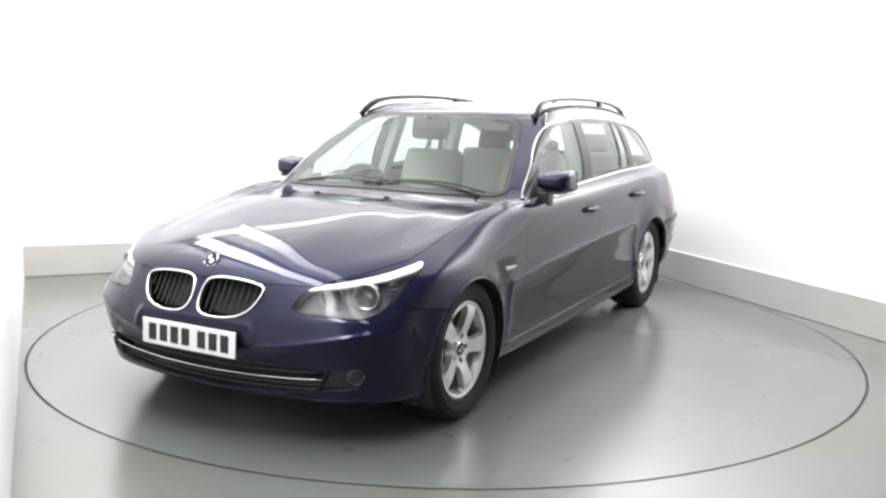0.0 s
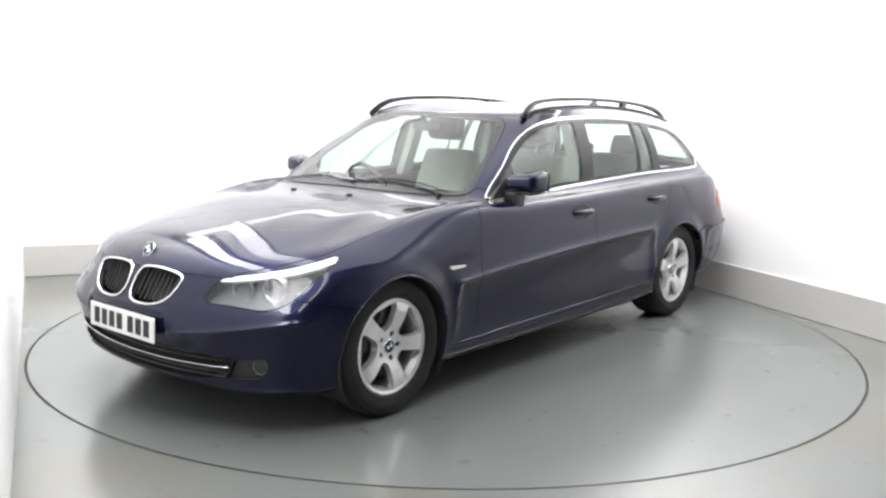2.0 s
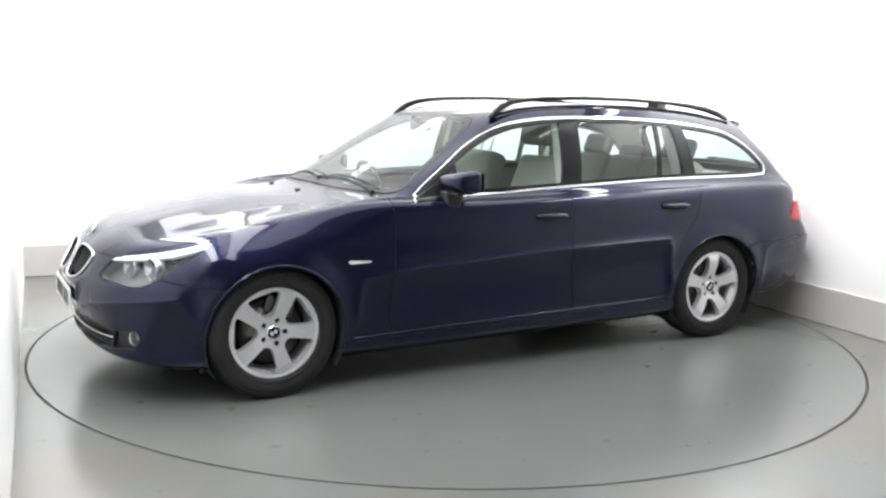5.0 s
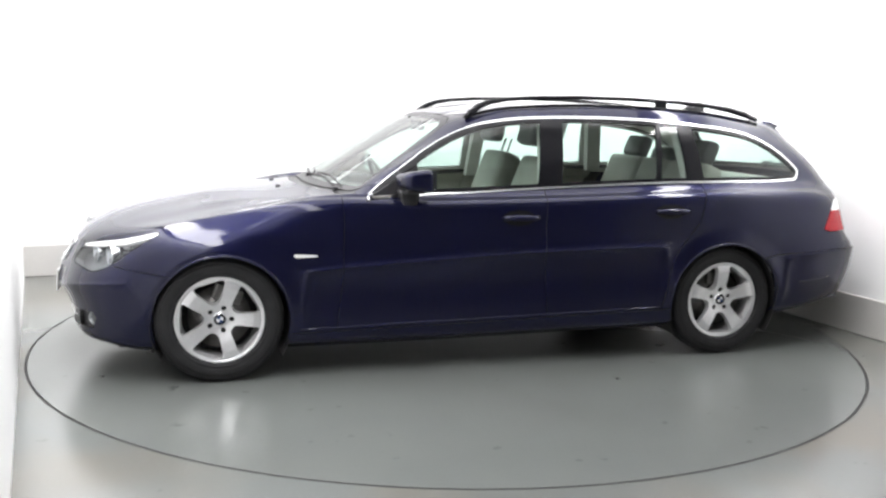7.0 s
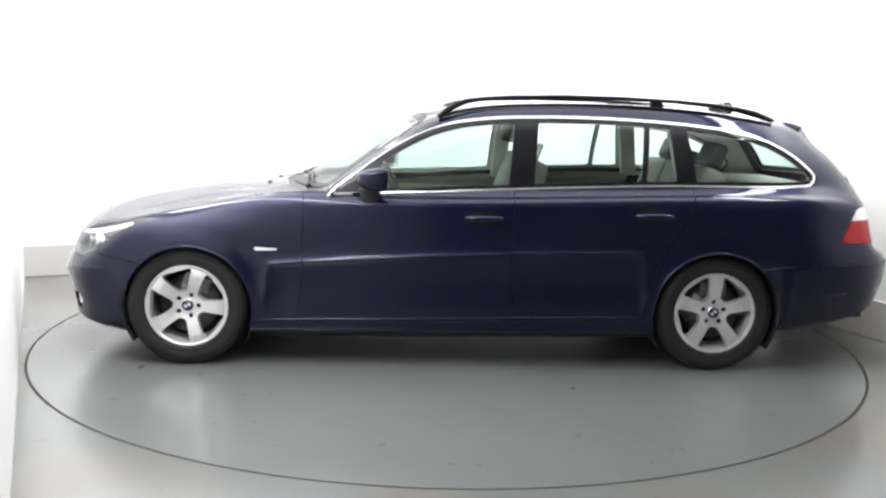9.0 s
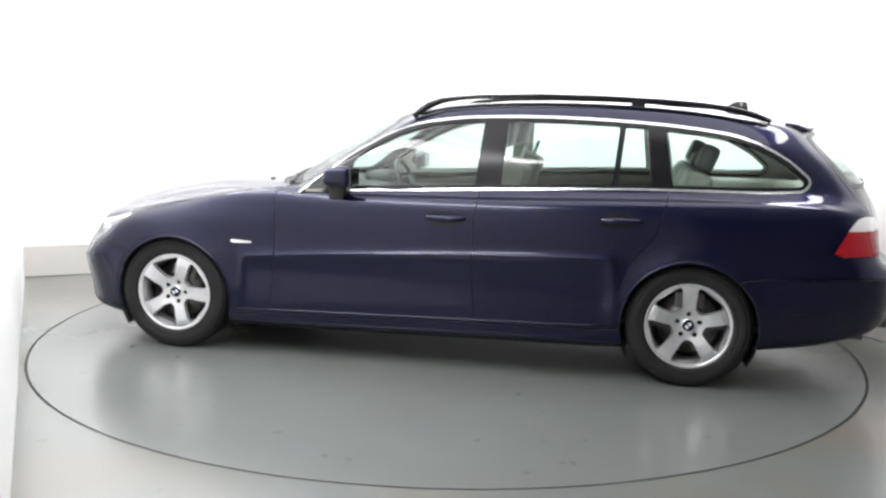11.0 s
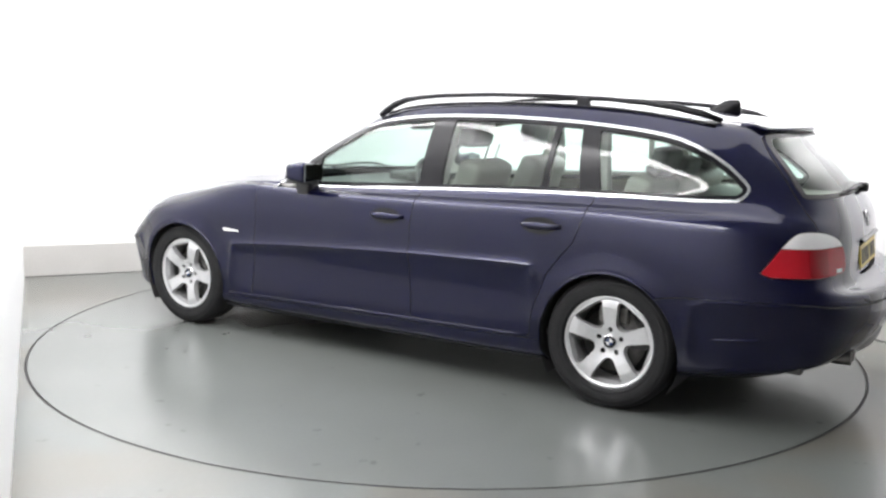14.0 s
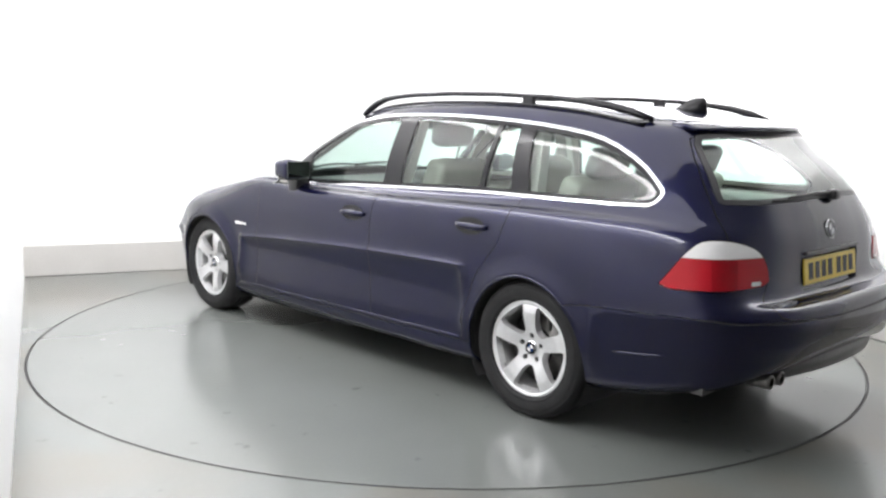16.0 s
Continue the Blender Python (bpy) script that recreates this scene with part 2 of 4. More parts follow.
    return disc


turntable = studio()
# ---------------------------------------------------------------- the car's body surface
# Each line runs from the middle of the nose round the side to the middle of the tail: x, y, z of its knots.
LINES = [
    ((2.17, 2.14, 2.06, 1.93, 1.80, 1.44, 0.95, 0.3, -0.4, -1.1, -1.7, -2.1, -2.30, -2.40, -2.43, -2.44),
     (0, 0.35, 0.60, 0.74, 0.80, 0.82, 0.82, 0.83, 0.83, 0.83, 0.82, 0.79, 0.70, 0.50, 0.28, 0),
     (0.20, 0.20, 0.19, 0.18, 0.17, 0.16, 0.155, 0.16, 0.17, 0.18, 0.215, 0.265, 0.315, 0.365, 0.385, 0.39)),
    ((2.215, 2.185, 2.10, 1.965, 1.80, 1.44, 0.95, 0.3, -0.4, -1.1, -1.7, -2.1, -2.34, -2.46, -2.49, -2.50),
     (0, 0.35, 0.62, 0.775, 0.845, 0.875, 0.875, 0.88, 0.885, 0.885, 0.875, 0.845, 0.755, 0.54, 0.29, 0),
     (0.225, 0.225, 0.215, 0.21, 0.20, 0.20, 0.20, 0.205, 0.21, 0.215, 0.25, 0.295, 0.34, 0.39, 0.41, 0.415)),
    ((2.225, 2.195, 2.115, 1.975, 1.80, 1.44, 0.95, 0.3, -0.4, -1.1, -1.7, -2.1, -2.35, -2.485, -2.52, -2.53),
     (0, 0.35, 0.625, 0.785, 0.86, 0.892, 0.888, 0.892, 0.895, 0.897, 0.895, 0.865, 0.775, 0.55, 0.295, 0),
     (0.29, 0.29, 0.285, 0.28, 0.27, 0.255, 0.25, 0.262, 0.275, 0.292, 0.32, 0.36, 0.39, 0.425, 0.44, 0.445)),
    ((2.245, 2.215, 2.13, 1.985, 1.80, 1.44, 0.95, 0.3, -0.4, -1.1, -1.7, -2.1, -2.36, -2.50, -2.545, -2.558),
     (0, 0.35, 0.625, 0.795, 0.87, 0.900, 0.886, 0.886, 0.888, 0.891, 0.905, 0.878, 0.785, 0.555, 0.298, 0),
     (0.36, 0.36, 0.36, 0.36, 0.37, 0.38, 0.47, 0.485, 0.495, 0.505, 0.42, 0.43, 0.445, 0.465, 0.475, 0.475)),
    ((2.272, 2.245, 2.15, 2.0, 1.80, 1.44, 0.95, 0.3, -0.4, -1.1, -1.7, -2.1, -2.37, -2.515, -2.56, -2.572),
     (0, 0.35, 0.625, 0.805, 0.88, 0.910, 0.893, 0.893, 0.895, 0.899, 0.915, 0.89, 0.795, 0.56, 0.3, 0),
     (0.46, 0.46, 0.46, 0.465, 0.49, 0.525, 0.588, 0.60, 0.612, 0.622, 0.55, 0.525, 0.515, 0.515, 0.515, 0.515)),
    ((2.262, 2.232, 2.135, 1.985, 1.80, 1.44, 0.95, 0.3, -0.4, -1.1, -1.7, -2.1, -2.365, -2.505, -2.548, -2.558),
     (0, 0.35, 0.62, 0.805, 0.885, 0.912, 0.892, 0.892, 0.894, 0.897, 0.917, 0.895, 0.80, 0.555, 0.298, 0),
     (0.53, 0.53, 0.535, 0.555, 0.59, 0.62, 0.652, 0.664, 0.676, 0.686, 0.655, 0.637, 0.64, 0.645, 0.647, 0.647)),
    ((2.225, 2.195, 2.09, 1.93, 1.78, 1.44, 0.95, 0.3, -0.4, -1.1, -1.7, -2.1, -2.335, -2.42, -2.440, -2.447),
     (0, 0.35, 0.60, 0.77, 0.862, 0.895, 0.889, 0.888, 0.887, 0.888, 0.895, 0.865, 0.78, 0.55, 0.297, 0),
     (0.615, 0.615, 0.62, 0.645, 0.70, 0.75, 0.79, 0.81, 0.83, 0.85, 0.84, 0.79, 0.71, 0.674, 0.672, 0.672)),
    ((2.165, 2.13, 2.03, 1.87, 1.73, 1.44, 0.95, 0.3, -0.4, -1.1, -1.7, -2.1, -2.29, -2.395, -2.42, -2.428),
     (0, 0.34, 0.56, 0.70, 0.77, 0.797, 0.850, 0.865, 0.863, 0.862, 0.855, 0.818, 0.742, 0.52, 0.29, 0),
     (0.715, 0.715, 0.725, 0.755, 0.785, 0.843, 0.925, 0.915, 0.925, 0.945, 0.955, 0.945, 0.90, 0.84, 0.84, 0.84)),
    ((2.02, 1.99, 1.90, 1.78, 1.66, 1.40, 0.945, 0.3, -0.4, -1.1, -1.7, -2.09, -2.27, -2.38, -2.405, -2.413),
     (0, 0.32, 0.50, 0.62, 0.68, 0.74, 0.812, 0.822, 0.822, 0.820, 0.812, 0.778, 0.718, 0.51, 0.285, 0),
     (0.808, 0.803, 0.797, 0.804, 0.822, 0.868, 0.942, 0.938, 0.950, 0.970, 0.982, 0.975, 0.95, 0.92, 0.92, 0.92)),
    ((1.5, 1.48, 1.42, 1.38, 1.32, 1.2, 0.93, 0.3, -0.4, -1.1, -1.7, -2.07, -2.24, -2.355, -2.382, -2.39),
     (0, 0.30, 0.46, 0.56, 0.62, 0.70, 0.80, 0.806, 0.806, 0.803, 0.792, 0.754, 0.696, 0.5, 0.28, 0),
     (0.932, 0.927, 0.915, 0.909, 0.905, 0.91, 0.95, 0.95, 0.965, 0.985, 1.0, 1.0, 0.985, 0.98, 0.98, 0.98)),
    ((0.95, 0.93, 0.88, 0.82, 0.78, 0.75, 0.70, 0.3, -0.4, -1.1, -1.7, -2.04, -2.20, -2.325, -2.358, -2.366),
     (0, 0.30, 0.48, 0.60, 0.68, 0.735, 0.785, 0.795, 0.795, 0.790, 0.773, 0.730, 0.672, 0.49, 0.275, 0),
     (0.975, 0.972, 0.965, 0.958, 0.953, 0.95, 0.95, 0.962, 0.98, 1.005, 1.022, 1.03, 1.035, 1.035, 1.035, 1.035)),
    ((0.72, 0.71, 0.67, 0.61, 0.57, 0.545, 0.52, 0.25, -0.4, -1.1, -1.7, -1.99, -2.13, -2.25, -2.295, -2.305),
     (0, 0.28, 0.46, 0.58, 0.65, 0.70, 0.745, 0.765, 0.77, 0.763, 0.735, 0.68, 0.62, 0.46, 0.26, 0),
     (1.10, 1.098, 1.095, 1.09, 1.088, 1.087, 1.085, 1.10, 1.115, 1.135, 1.145, 1.14, 1.14, 1.14, 1.14, 1.14)),
    ((0.46, 0.45, 0.42, 0.37, 0.335, 0.31, 0.28, 0.15, -0.4, -1.1, -1.65, -1.90, -2.02, -2.12, -2.165, -2.175),
     (0, 0.27, 0.44, 0.55, 0.61, 0.65, 0.69, 0.71, 0.72, 0.712, 0.69, 0.635, 0.575, 0.44, 0.25, 0),
     (1.25, 1.248, 1.243, 1.237, 1.233, 1.23, 1.228, 1.245, 1.26, 1.27, 1.265, 1.25, 1.25, 1.25, 1.25, 1.25)),
    ((0.20, 0.19, 0.165, 0.125, 0.09, 0.06, 0.02, -0.08, -0.45, -1.1, -1.55, -1.78, -1.90, -2.02, -2.06, -2.07),
     (0, 0.26, 0.42, 0.52, 0.575, 0.61, 0.635, 0.65, 0.66, 0.652, 0.63, 0.59, 0.54, 0.42, 0.24, 0),
     (1.385, 1.383, 1.378, 1.37, 1.365, 1.36, 1.355, 1.36, 1.383, 1.375, 1.35, 1.34, 1.345, 1.35, 1.353, 1.355)),
    ((0.10, 0.095, 0.075, 0.045, 0.01, -0.02, -0.06, -0.13, -0.45, -1.1, -1.50, -1.70, -1.82, -1.95, -2.0, -2.01),
     (0, 0.25, 0.38, 0.47, 0.52, 0.55, 0.575, 0.588, 0.598, 0.590, 0.57, 0.535, 0.49, 0.39, 0.23, 0),
     (1.412, 1.411, 1.407, 1.402, 1.40, 1.40, 1.405, 1.412, 1.432, 1.432, 1.405, 1.385, 1.38, 1.378, 1.378, 1.378)),
    ((-0.1, -0.1, -0.12, -0.14, -0.16, -0.18, -0.2, -0.25, -0.5, -1.05, -1.4, -1.58, -1.68, -1.78, -1.8, -1.8),
     (0, 0.15, 0.22, 0.26, 0.28, 0.30, 0.31, 0.32, 0.33, 0.33, 0.32, 0.29, 0.26, 0.2, 0.12, 0),
     (1.44, 1.44, 1.439, 1.438, 1.437, 1.437, 1.438, 1.44, 1.452, 1.452, 1.437, 1.425, 1.42, 1.412, 1.41, 1.41)),
    ((-0.3, -0.3, -0.31, -0.32, -0.33, -0.35, -0.37, -0.4, -0.55, -1.0, -1.3, -1.45, -1.52, -1.58, -1.6, -1.6),
     (0, 0, 0, 0, 0, 0, 0, 0, 0, 0, 0, 0, 0, 0, 0, 0),
     (1.452, 1.452, 1.452, 1.452, 1.452, 1.452, 1.452, 1.455, 1.46, 1.46, 1.452, 1.444, 1.44, 1.436, 1.435, 1.435)),
]


def chaikin(pts, rounds=2):
    p = np.array(pts, float)
    for _ in range(rounds):
        q = np.roll(p, -1, 0)
        p = np.stack([0.75 * p + 0.25 * q, 0.25 * p + 0.75 * q], 1).reshape(-1, 2)
    return p


def inside(points, outline):
    """Signed distance of 2D points to a closed outline, negative inside."""
    a, b = outline, np.roll(outline, -1, 0)
    best = np.full(len(points), 1e9)
    odd = np.zeros(len(points), bool)
    for p, q in zip(a, b):
        e, w = q - p, points - p
        t = np.clip((w @ e) / max(e @ e, 1e-12), 0, 1)
        best = np.minimum(best, np.linalg.norm(w - t[:, None] * e, axis=1))
        crosses = (p[1] > points[:, 1]) != (q[1] > points[:, 1])
        if q[1] != p[1]:
            odd ^= crosses & (points[:, 0] < p[0] + (points[:, 1] - p[1]) / (q[1] - p[1]) * e[0])
    return np.where(odd, -best, best)


def smooth_rows(P, ghost0, ghost1, k):
    """Smooth curves down the first axis of P, k steps from knot to knot, with spacing by chord."""
    Q = np.concatenate([ghost0[None], P, ghost1[None]])
    d = np.linalg.norm(np.diff(Q, axis=0), axis=-1)
    d = np.maximum(d, 1e-4) ** 0.75
    slope = np.diff(Q, axis=0) / d[..., None]
    w0, w1 = d[:-1, ..., None], d[1:, ..., None]
    tan = (slope[:-1] * w1 + slope[1:] * w0) / (w0 + w1)
    out = []
    for i in range(len(P) - 1):
        h = d[i + 1][..., None]
        for s in np.arange(k) / k:
            s2, s3 = s * s, s * s * s
            out.append((2 * s3 - 3 * s2 + 1) * P[i] + (s3 - 2 * s2 + s) * h * tan[i] + (3 * s2 - 2 * s3) * P[i + 1] + (s3 - s2) * h * tan[i + 1])
    out.append(P[-1])
    return np.array(out)


FOLD = 0.019
DOOR_FOLD = [(1.0, 0.56), (0.985, 0.572), (0.4, 0.612), (-0.2, 0.642), (-0.7, 0.656), (-1.02, 0.662), (-1.032, 0.652), (-1.055, 0.545), (-1.06, 0.1), (1.03, 0.1), (1.02, 0.43)]
TAIL_FOLD = [(-1.85, 0.594), (-2.1, 0.603), (-2.33, 0.622), (-2.7, 0.622), (-2.7, 0.1), (-1.82, 0.1), (-1.832, 0.487)]
NOSE_FOLD = [(-0.2, 0.1), (-0.2, 0.535), (0.285, 0.53), (0.305, 0.515), (0.325, 0.445), (0.345, 0.44), (0.67, 0.482), (1.0, 0.515), (1.3, 0.53), (1.3, 0.1)]


def denser(P, k):
    return smooth_rows(P, 2 * P[0] - P[1], 2 * P[-1] - P[-2], k)


def body_grid(ku=12, kv=8):
    P = np.array(LINES, float).transpose(2, 0, 1)      # knot, line, xyz
    flip = np.array([1, -1, 1.0])
    A = smooth_rows(P, P[1] * flip, P[-2] * flip, ku)   # along the car
    B = A.transpose(1, 0, 2)                            # line first
    C = smooth_rows(B, 2 * B[0] - B[1], B[-2] * flip, kv)
    for _ in range(3):                                  # even out the curvature
        D = C.copy()
        D[1:-1] += 0.25 * (C[:-2] + C[2:] - 2 * C[1:-1])
        E = D.copy()
        E[:, 1:-1] += 0.25 * (D[:, :-2] + D[:, 2:] - 2 * D[:, 1:-1])
        C = E
    C = denser(denser(C, 2).transpose(1, 0, 2), 3).transpose(1, 0, 2)
    for cx, cz, r in ((1.443, 0.322, 0.362), (-1.443, 0.322, 0.362)):   # flared wheel arches
        d = np.hypot(C[..., 0] - cx, C[..., 2] - cz)
        k = np.clip(1 - (d - r) / 0.085, 0, 1)
        side = np.clip((C[..., 1] - 0.80) / 0.06, 0, 1) * np.clip((C[..., 2] - 0.30) / 0.1, 0, 1)
        C[..., 1] += 0.014 * np.minimum(k, 1) ** 1.5 * side
    X, Y, Z = C[..., 0].copy(), C[..., 1].copy(), C[..., 2].copy()
    def folded(p, q, outline, rounds):
        d = inside(np.stack([p.ravel(), q.ravel()], 1), chaikin(outline, rounds)).reshape(p.shape)
        return np.where(d > 0, 0.52 * np.exp(-d / 0.050) + 0.48 * np.exp(-d / 0.013), np.exp(d / 0.03))
    # folds: round the lower doors, round the side of the rear bumper, across the front bumper
    low = np.clip((Z - 0.27) / 0.12, 0, 1)
    side = np.clip((Y - 0.70) / 0.1, 0, 1)
    C[..., 1] += FOLD * folded(X, Z, DOOR_FOLD, 1) * low * side * np.clip((1.25 - X) / 0.2, 0, 1) * np.clip((X + 1.30) / 0.15, 0, 1)
    C[..., 1] += 0.010 * folded(X, Z, TAIL_FOLD, 1) * low * np.clip((Y - 0.45) / 0.2, 0, 1) * np.clip((-1.78 - X) / 0.05, 0, 1)
    f = 0.018 * folded(Y + 2.25 - X, Z, NOSE_FOLD, 1) * np.clip((X - 1.80) / 0.15, 0, 1) * np.clip((0.60 - Z) / 0.04, 0, 1) * np.clip((Z - 0.38) / 0.06, 0, 1)
    n = np.hypot(X - 1.6, Y) + 1e-6
    C[..., 0] += f * (X - 1.6) / n
    C[..., 1] += f * Y / n
    C[:, 0, 1] = C[:, -1, 1] = 0
    C[-1, :, 1] = 0
    return C


def shell_arrays():
    """The whole surface as vertices, normals and triangles, both sides of the car."""
    C = body_grid()
    nv, nu = C.shape[:2]
    V = C.reshape(-1, 3)
    i, j = np.meshgrid(np.arange(nv - 1), np.arange(nu - 1), indexing="ij")
    a = (i * nu + j).ravel()
    b, c, d = a + 1, a + nu + 1, a + nu
    T = np.concatenate([np.stack([a, b, c], 1), np.stack([a, c, d], 1)])
    n = np.cross(V[T[:, 1]] - V[T[:, 0]], V[T[:, 2]] - V[T[:, 0]])
    N = np.zeros_like(V)
    for k in range(3):
        np.add.at(N, T[:, k], n)
    N = N.reshape(nv, nu, 3)
    N[:, 0, 1] = N[:, -1, 1] = 0
    N[-1, :, :2] *= (1, 0)
    N = N.reshape(-1, 3)
    N /= np.maximum(np.linalg.norm(N, axis=1), 1e-12)[:, None]
    keep = np.linalg.norm(n, axis=1) > 1e-10
    return V, N, T[keep]


SV, SN, ST = shell_arrays()
if (SN[:, 1] * SV[:, 1]).sum() < 0:
    SN, ST = -SN, ST[:, ::-1]


# ---------------------------------------------------------------- cutting panels out of the surface
def cut(M, d):
    """The part of the surface M = (vertices, normals, triangles) where d is negative, with clean edges."""
    V, N, T = M
    ins = d <= 0
    c = ins[T].sum(1)
    def turned(tri, first):
        r = np.arange(3)[None] + first[:, None]
        return np.take_along_axis(tri, r % 3, 1)
    one = T[c == 1]
    one = turned(one, np.argmax(ins[one], 1)) if len(one) else one
    two = T[c == 2]
    two = turned(two, np.argmin(ins[two], 1) + 1) if len(two) else two   # outside one last
    E = np.concatenate([one[:, [0, 1]], one[:, [0, 2]], two[:, [1, 2]], two[:, [0, 2]]]) if len(one) + len(two) else np.zeros((0, 2), int)
    S = np.sort(E, 1)
    U, inv = np.unique(S, axis=0, return_inverse=True)
    inv = inv.reshape(-1)
    t = (d[U[:, 0]] / (d[U[:, 0]] - d[U[:, 1]]))[:, None]
    NV = V[U[:, 0]] * (1 - t) + V[U[:, 1]] * t
    NN = N[U[:, 0]] * (1 - t) + N[U[:, 1]] * t
    base = len(V)
    k, m = len(one), len(two)
    e0, e1, e2, e3 = inv[:k] + base, inv[k:2 * k] + base, inv[2 * k:2 * k + m] + base, inv[2 * k + m:] + base
    T2 = np.concatenate([T[c == 3], np.stack([one[:, 0], e0, e1], 1), np.stack([two[:, 0], two[:, 1], e2], 1), np.stack([two[:, 0], e2, e3], 1)])
    V2, N2 = np.concatenate([V, NV]), np.concatenate([N, NN])
    used, inv2 = np.unique(T2, return_inverse=True)
    N2 = N2[used]
    N2 = N2 / np.maximum(np.linalg.norm(N2, axis=1), 1e-9)[:, None]
    return V2[used], N2, inv2.reshape(-1, 3)


FLIP = np.array([1, -1, 1.0])


def mirrored(M):
    return M[0] * FLIP, M[1] * FLIP, M[2][:, ::-1]


def joined(*Ms, weld=True):
    V, N, T, n = [], [], [], 0
    for v, nn, t in Ms:
        V.append(v), N.append(nn), T.append(t + n)
        n += len(v)
    V, N, T = np.concatenate(V), np.concatenate(N), np.concatenate(T)
    if weld:
        _, first, inv = np.unique(np.round(V, 5), axis=0, return_index=True, return_inverse=True)
        V, N, T = V[first], N[first], inv.reshape(-1)[T]
        T = T[(T[:, 0] != T[:, 1]) & (T[:, 1] != T[:, 2]) & (T[:, 0] != T[:, 2])]
    return V, N, T


def flanged(M, depth):
    """Turns the free edges of a panel inwards, so that it has thickness."""
    V, N, T = M
    E = np.concatenate([T[:, [0, 1]], T[:, [1, 2]], T[:, [2, 0]]])
    S = np.sort(E, 1)
    _, idx, cnt = np.unique(S, axis=0, return_index=True, return_counts=True)
    B = E[idx[cnt == 1]]
    B = B[~((abs(V[B[:, 0], 1]) < 1e-5) & (abs(V[B[:, 1], 1]) < 1e-5))]
    if not len(B):
        return M
    a, b = V[B[:, 0]], V[B[:, 1]]
    c, d = b - N[B[:, 1]] * depth, a - N[B[:, 0]] * depth
    n = np.cross(a - b, d - a)
    n /= np.maximum(np.linalg.norm(n, axis=1), 1e-12)[:, None]
    k, base = len(B), len(V)
    r = np.arange(k)
    VV = np.concatenate([V, a, b, c, d])
    NN = np.concatenate([N, n, n, n, n])
    A, Bq, C, D = base + r, base + k + r, base + 2 * k + r, base + 3 * k + r
    TT = np.concatenate([T, np.stack([Bq, A, D], 1), np.stack([Bq, D, C], 1)])
    return VV, NN, TT


def panel(name, M, mat, parent, label="", shift=0.0, depth=0.018, both=False, edge=None):
    """One mesh of a cut piece: shifted along its normals, edges turned in. both: with its mirror image welded on."""
    V, N, T = M
    M = (V + N * shift, N, T)
    if both:
        M = joined(M, mirrored(M))
    outer = len(M[2])
    if depth:
        M = flanged(M, depth)
    V, N, T = M
    me = bpy.data.meshes.new(name)
    me.from_pydata(V.tolist(), [], T.tolist())
    me.materials.append(mat)
    if edge:
        me.materials.append(edge)
        me.polygons.foreach_set("material_index", (np.arange(len(T)) >= outer).astype(np.int32))
    me.polygons.foreach_set("use_smooth", [True] * len(me.polygons))
    me.normals_split_custom_set_from_vertices(N.tolist())
    ob = new(name, me)
    ob.parent = parent
    return tagged(ob, label)


def pair(name, M, mat, parent, label="", **kw):
    """The piece on the car's near side and its twin on the far side."""
    return panel(name, M, mat, parent, label, **kw), panel(name, mirrored(M), mat, parent, label, **kw)


GAP = 0.0018


class Surface:
    """What is left of half the body while panels are cut out of it."""

    def __init__(self, M):
        self.M = M

    def take(self, region, gap=GAP):
        V = self.M[0]
        d = region(V)
        piece = cut(self.M, d + gap)
        self.M = cut(self.M, gap - d)
        return piece


def side_view(pts, rounds=1, y_min=0.45, grow=0.0):
    o = chaikin(pts, rounds)
    return lambda V: np.maximum(inside(V[:, [0, 2]], o) - grow, y_min - V[:, 1])


def front_view(pts, rounds=1, x_min=1.0, grow=0.0):
    o = chaikin(pts, rounds)
    return lambda V: np.maximum(inside(V[:, [1, 2]], o) - grow, x_min - V[:, 0])


def rear_view(pts, rounds=1, x_max=-1.85, grow=0.0):
    o = chaikin(pts, rounds)
    return lambda V: np.maximum(inside(V[:, [1, 2]], o) - grow, V[:, 0] - x_max)


def corner_view(pts, sign, rounds=1, grow=0.0):
    """Unrolled round a corner: distance along it, and height."""
    o = chaikin(pts, rounds)
    def f(V):
        q = np.stack([V[:, 1] - sign * V[:, 0], V[:, 2]], 1)
        return np.maximum(inside(q, o) - grow, 1.5 - sign * V[:, 0])
    return f


def half_below(values, a, b):
    """Signed distance across the slanted line x = a at the roof (z 1.34), b at the belt (z 1.0)."""
    return lambda V: values * (V[:, 0] - (b + (a - b) * (V[:, 2] - 1.0) / 0.34))


def both_of(*fs):
    return lambda V: np.maximum.reduce([f(V) for f in fs])


# ---------------------------------------------------------------- the car
WINDOW_LINE = [(0.703, 0.932), (0.572, 1.037), (0.483, 1.10), (0.331, 1.204), (0.178, 1.284), (0.024, 1.338), (-0.131, 1.362),
               (-0.286, 1.375), (-0.6, 1.383), (-0.91, 1.377), (-1.227, 1.36), (-1.546, 1.326), (-1.711, 1.288), (-1.878, 1.207),
               (-1.981, 1.124), (-2.016, 1.085), (-2.0, 1.045), (-1.955, 1.016), (-1.31, 1.012), (-1.0, 1.007), (-0.6, 0.991),
               (-0.29, 0.977), (0.02, 0.964), (0.387, 0.948), (0.66, 0.930)]
HEAD_LAMP = [(-1.735, 0.583), (-1.648, 0.656), (-1.582, 0.686), (-1.373, 0.706), (-1.169, 0.729), (-0.988, 0.760), (-0.925, 0.772),
             (-0.910, 0.757), (-0.986, 0.714), (-1.065, 0.674), (-1.162, 0.611), (-1.267, 0.574), (-1.365, 0.562), (-1.518, 0.576)]
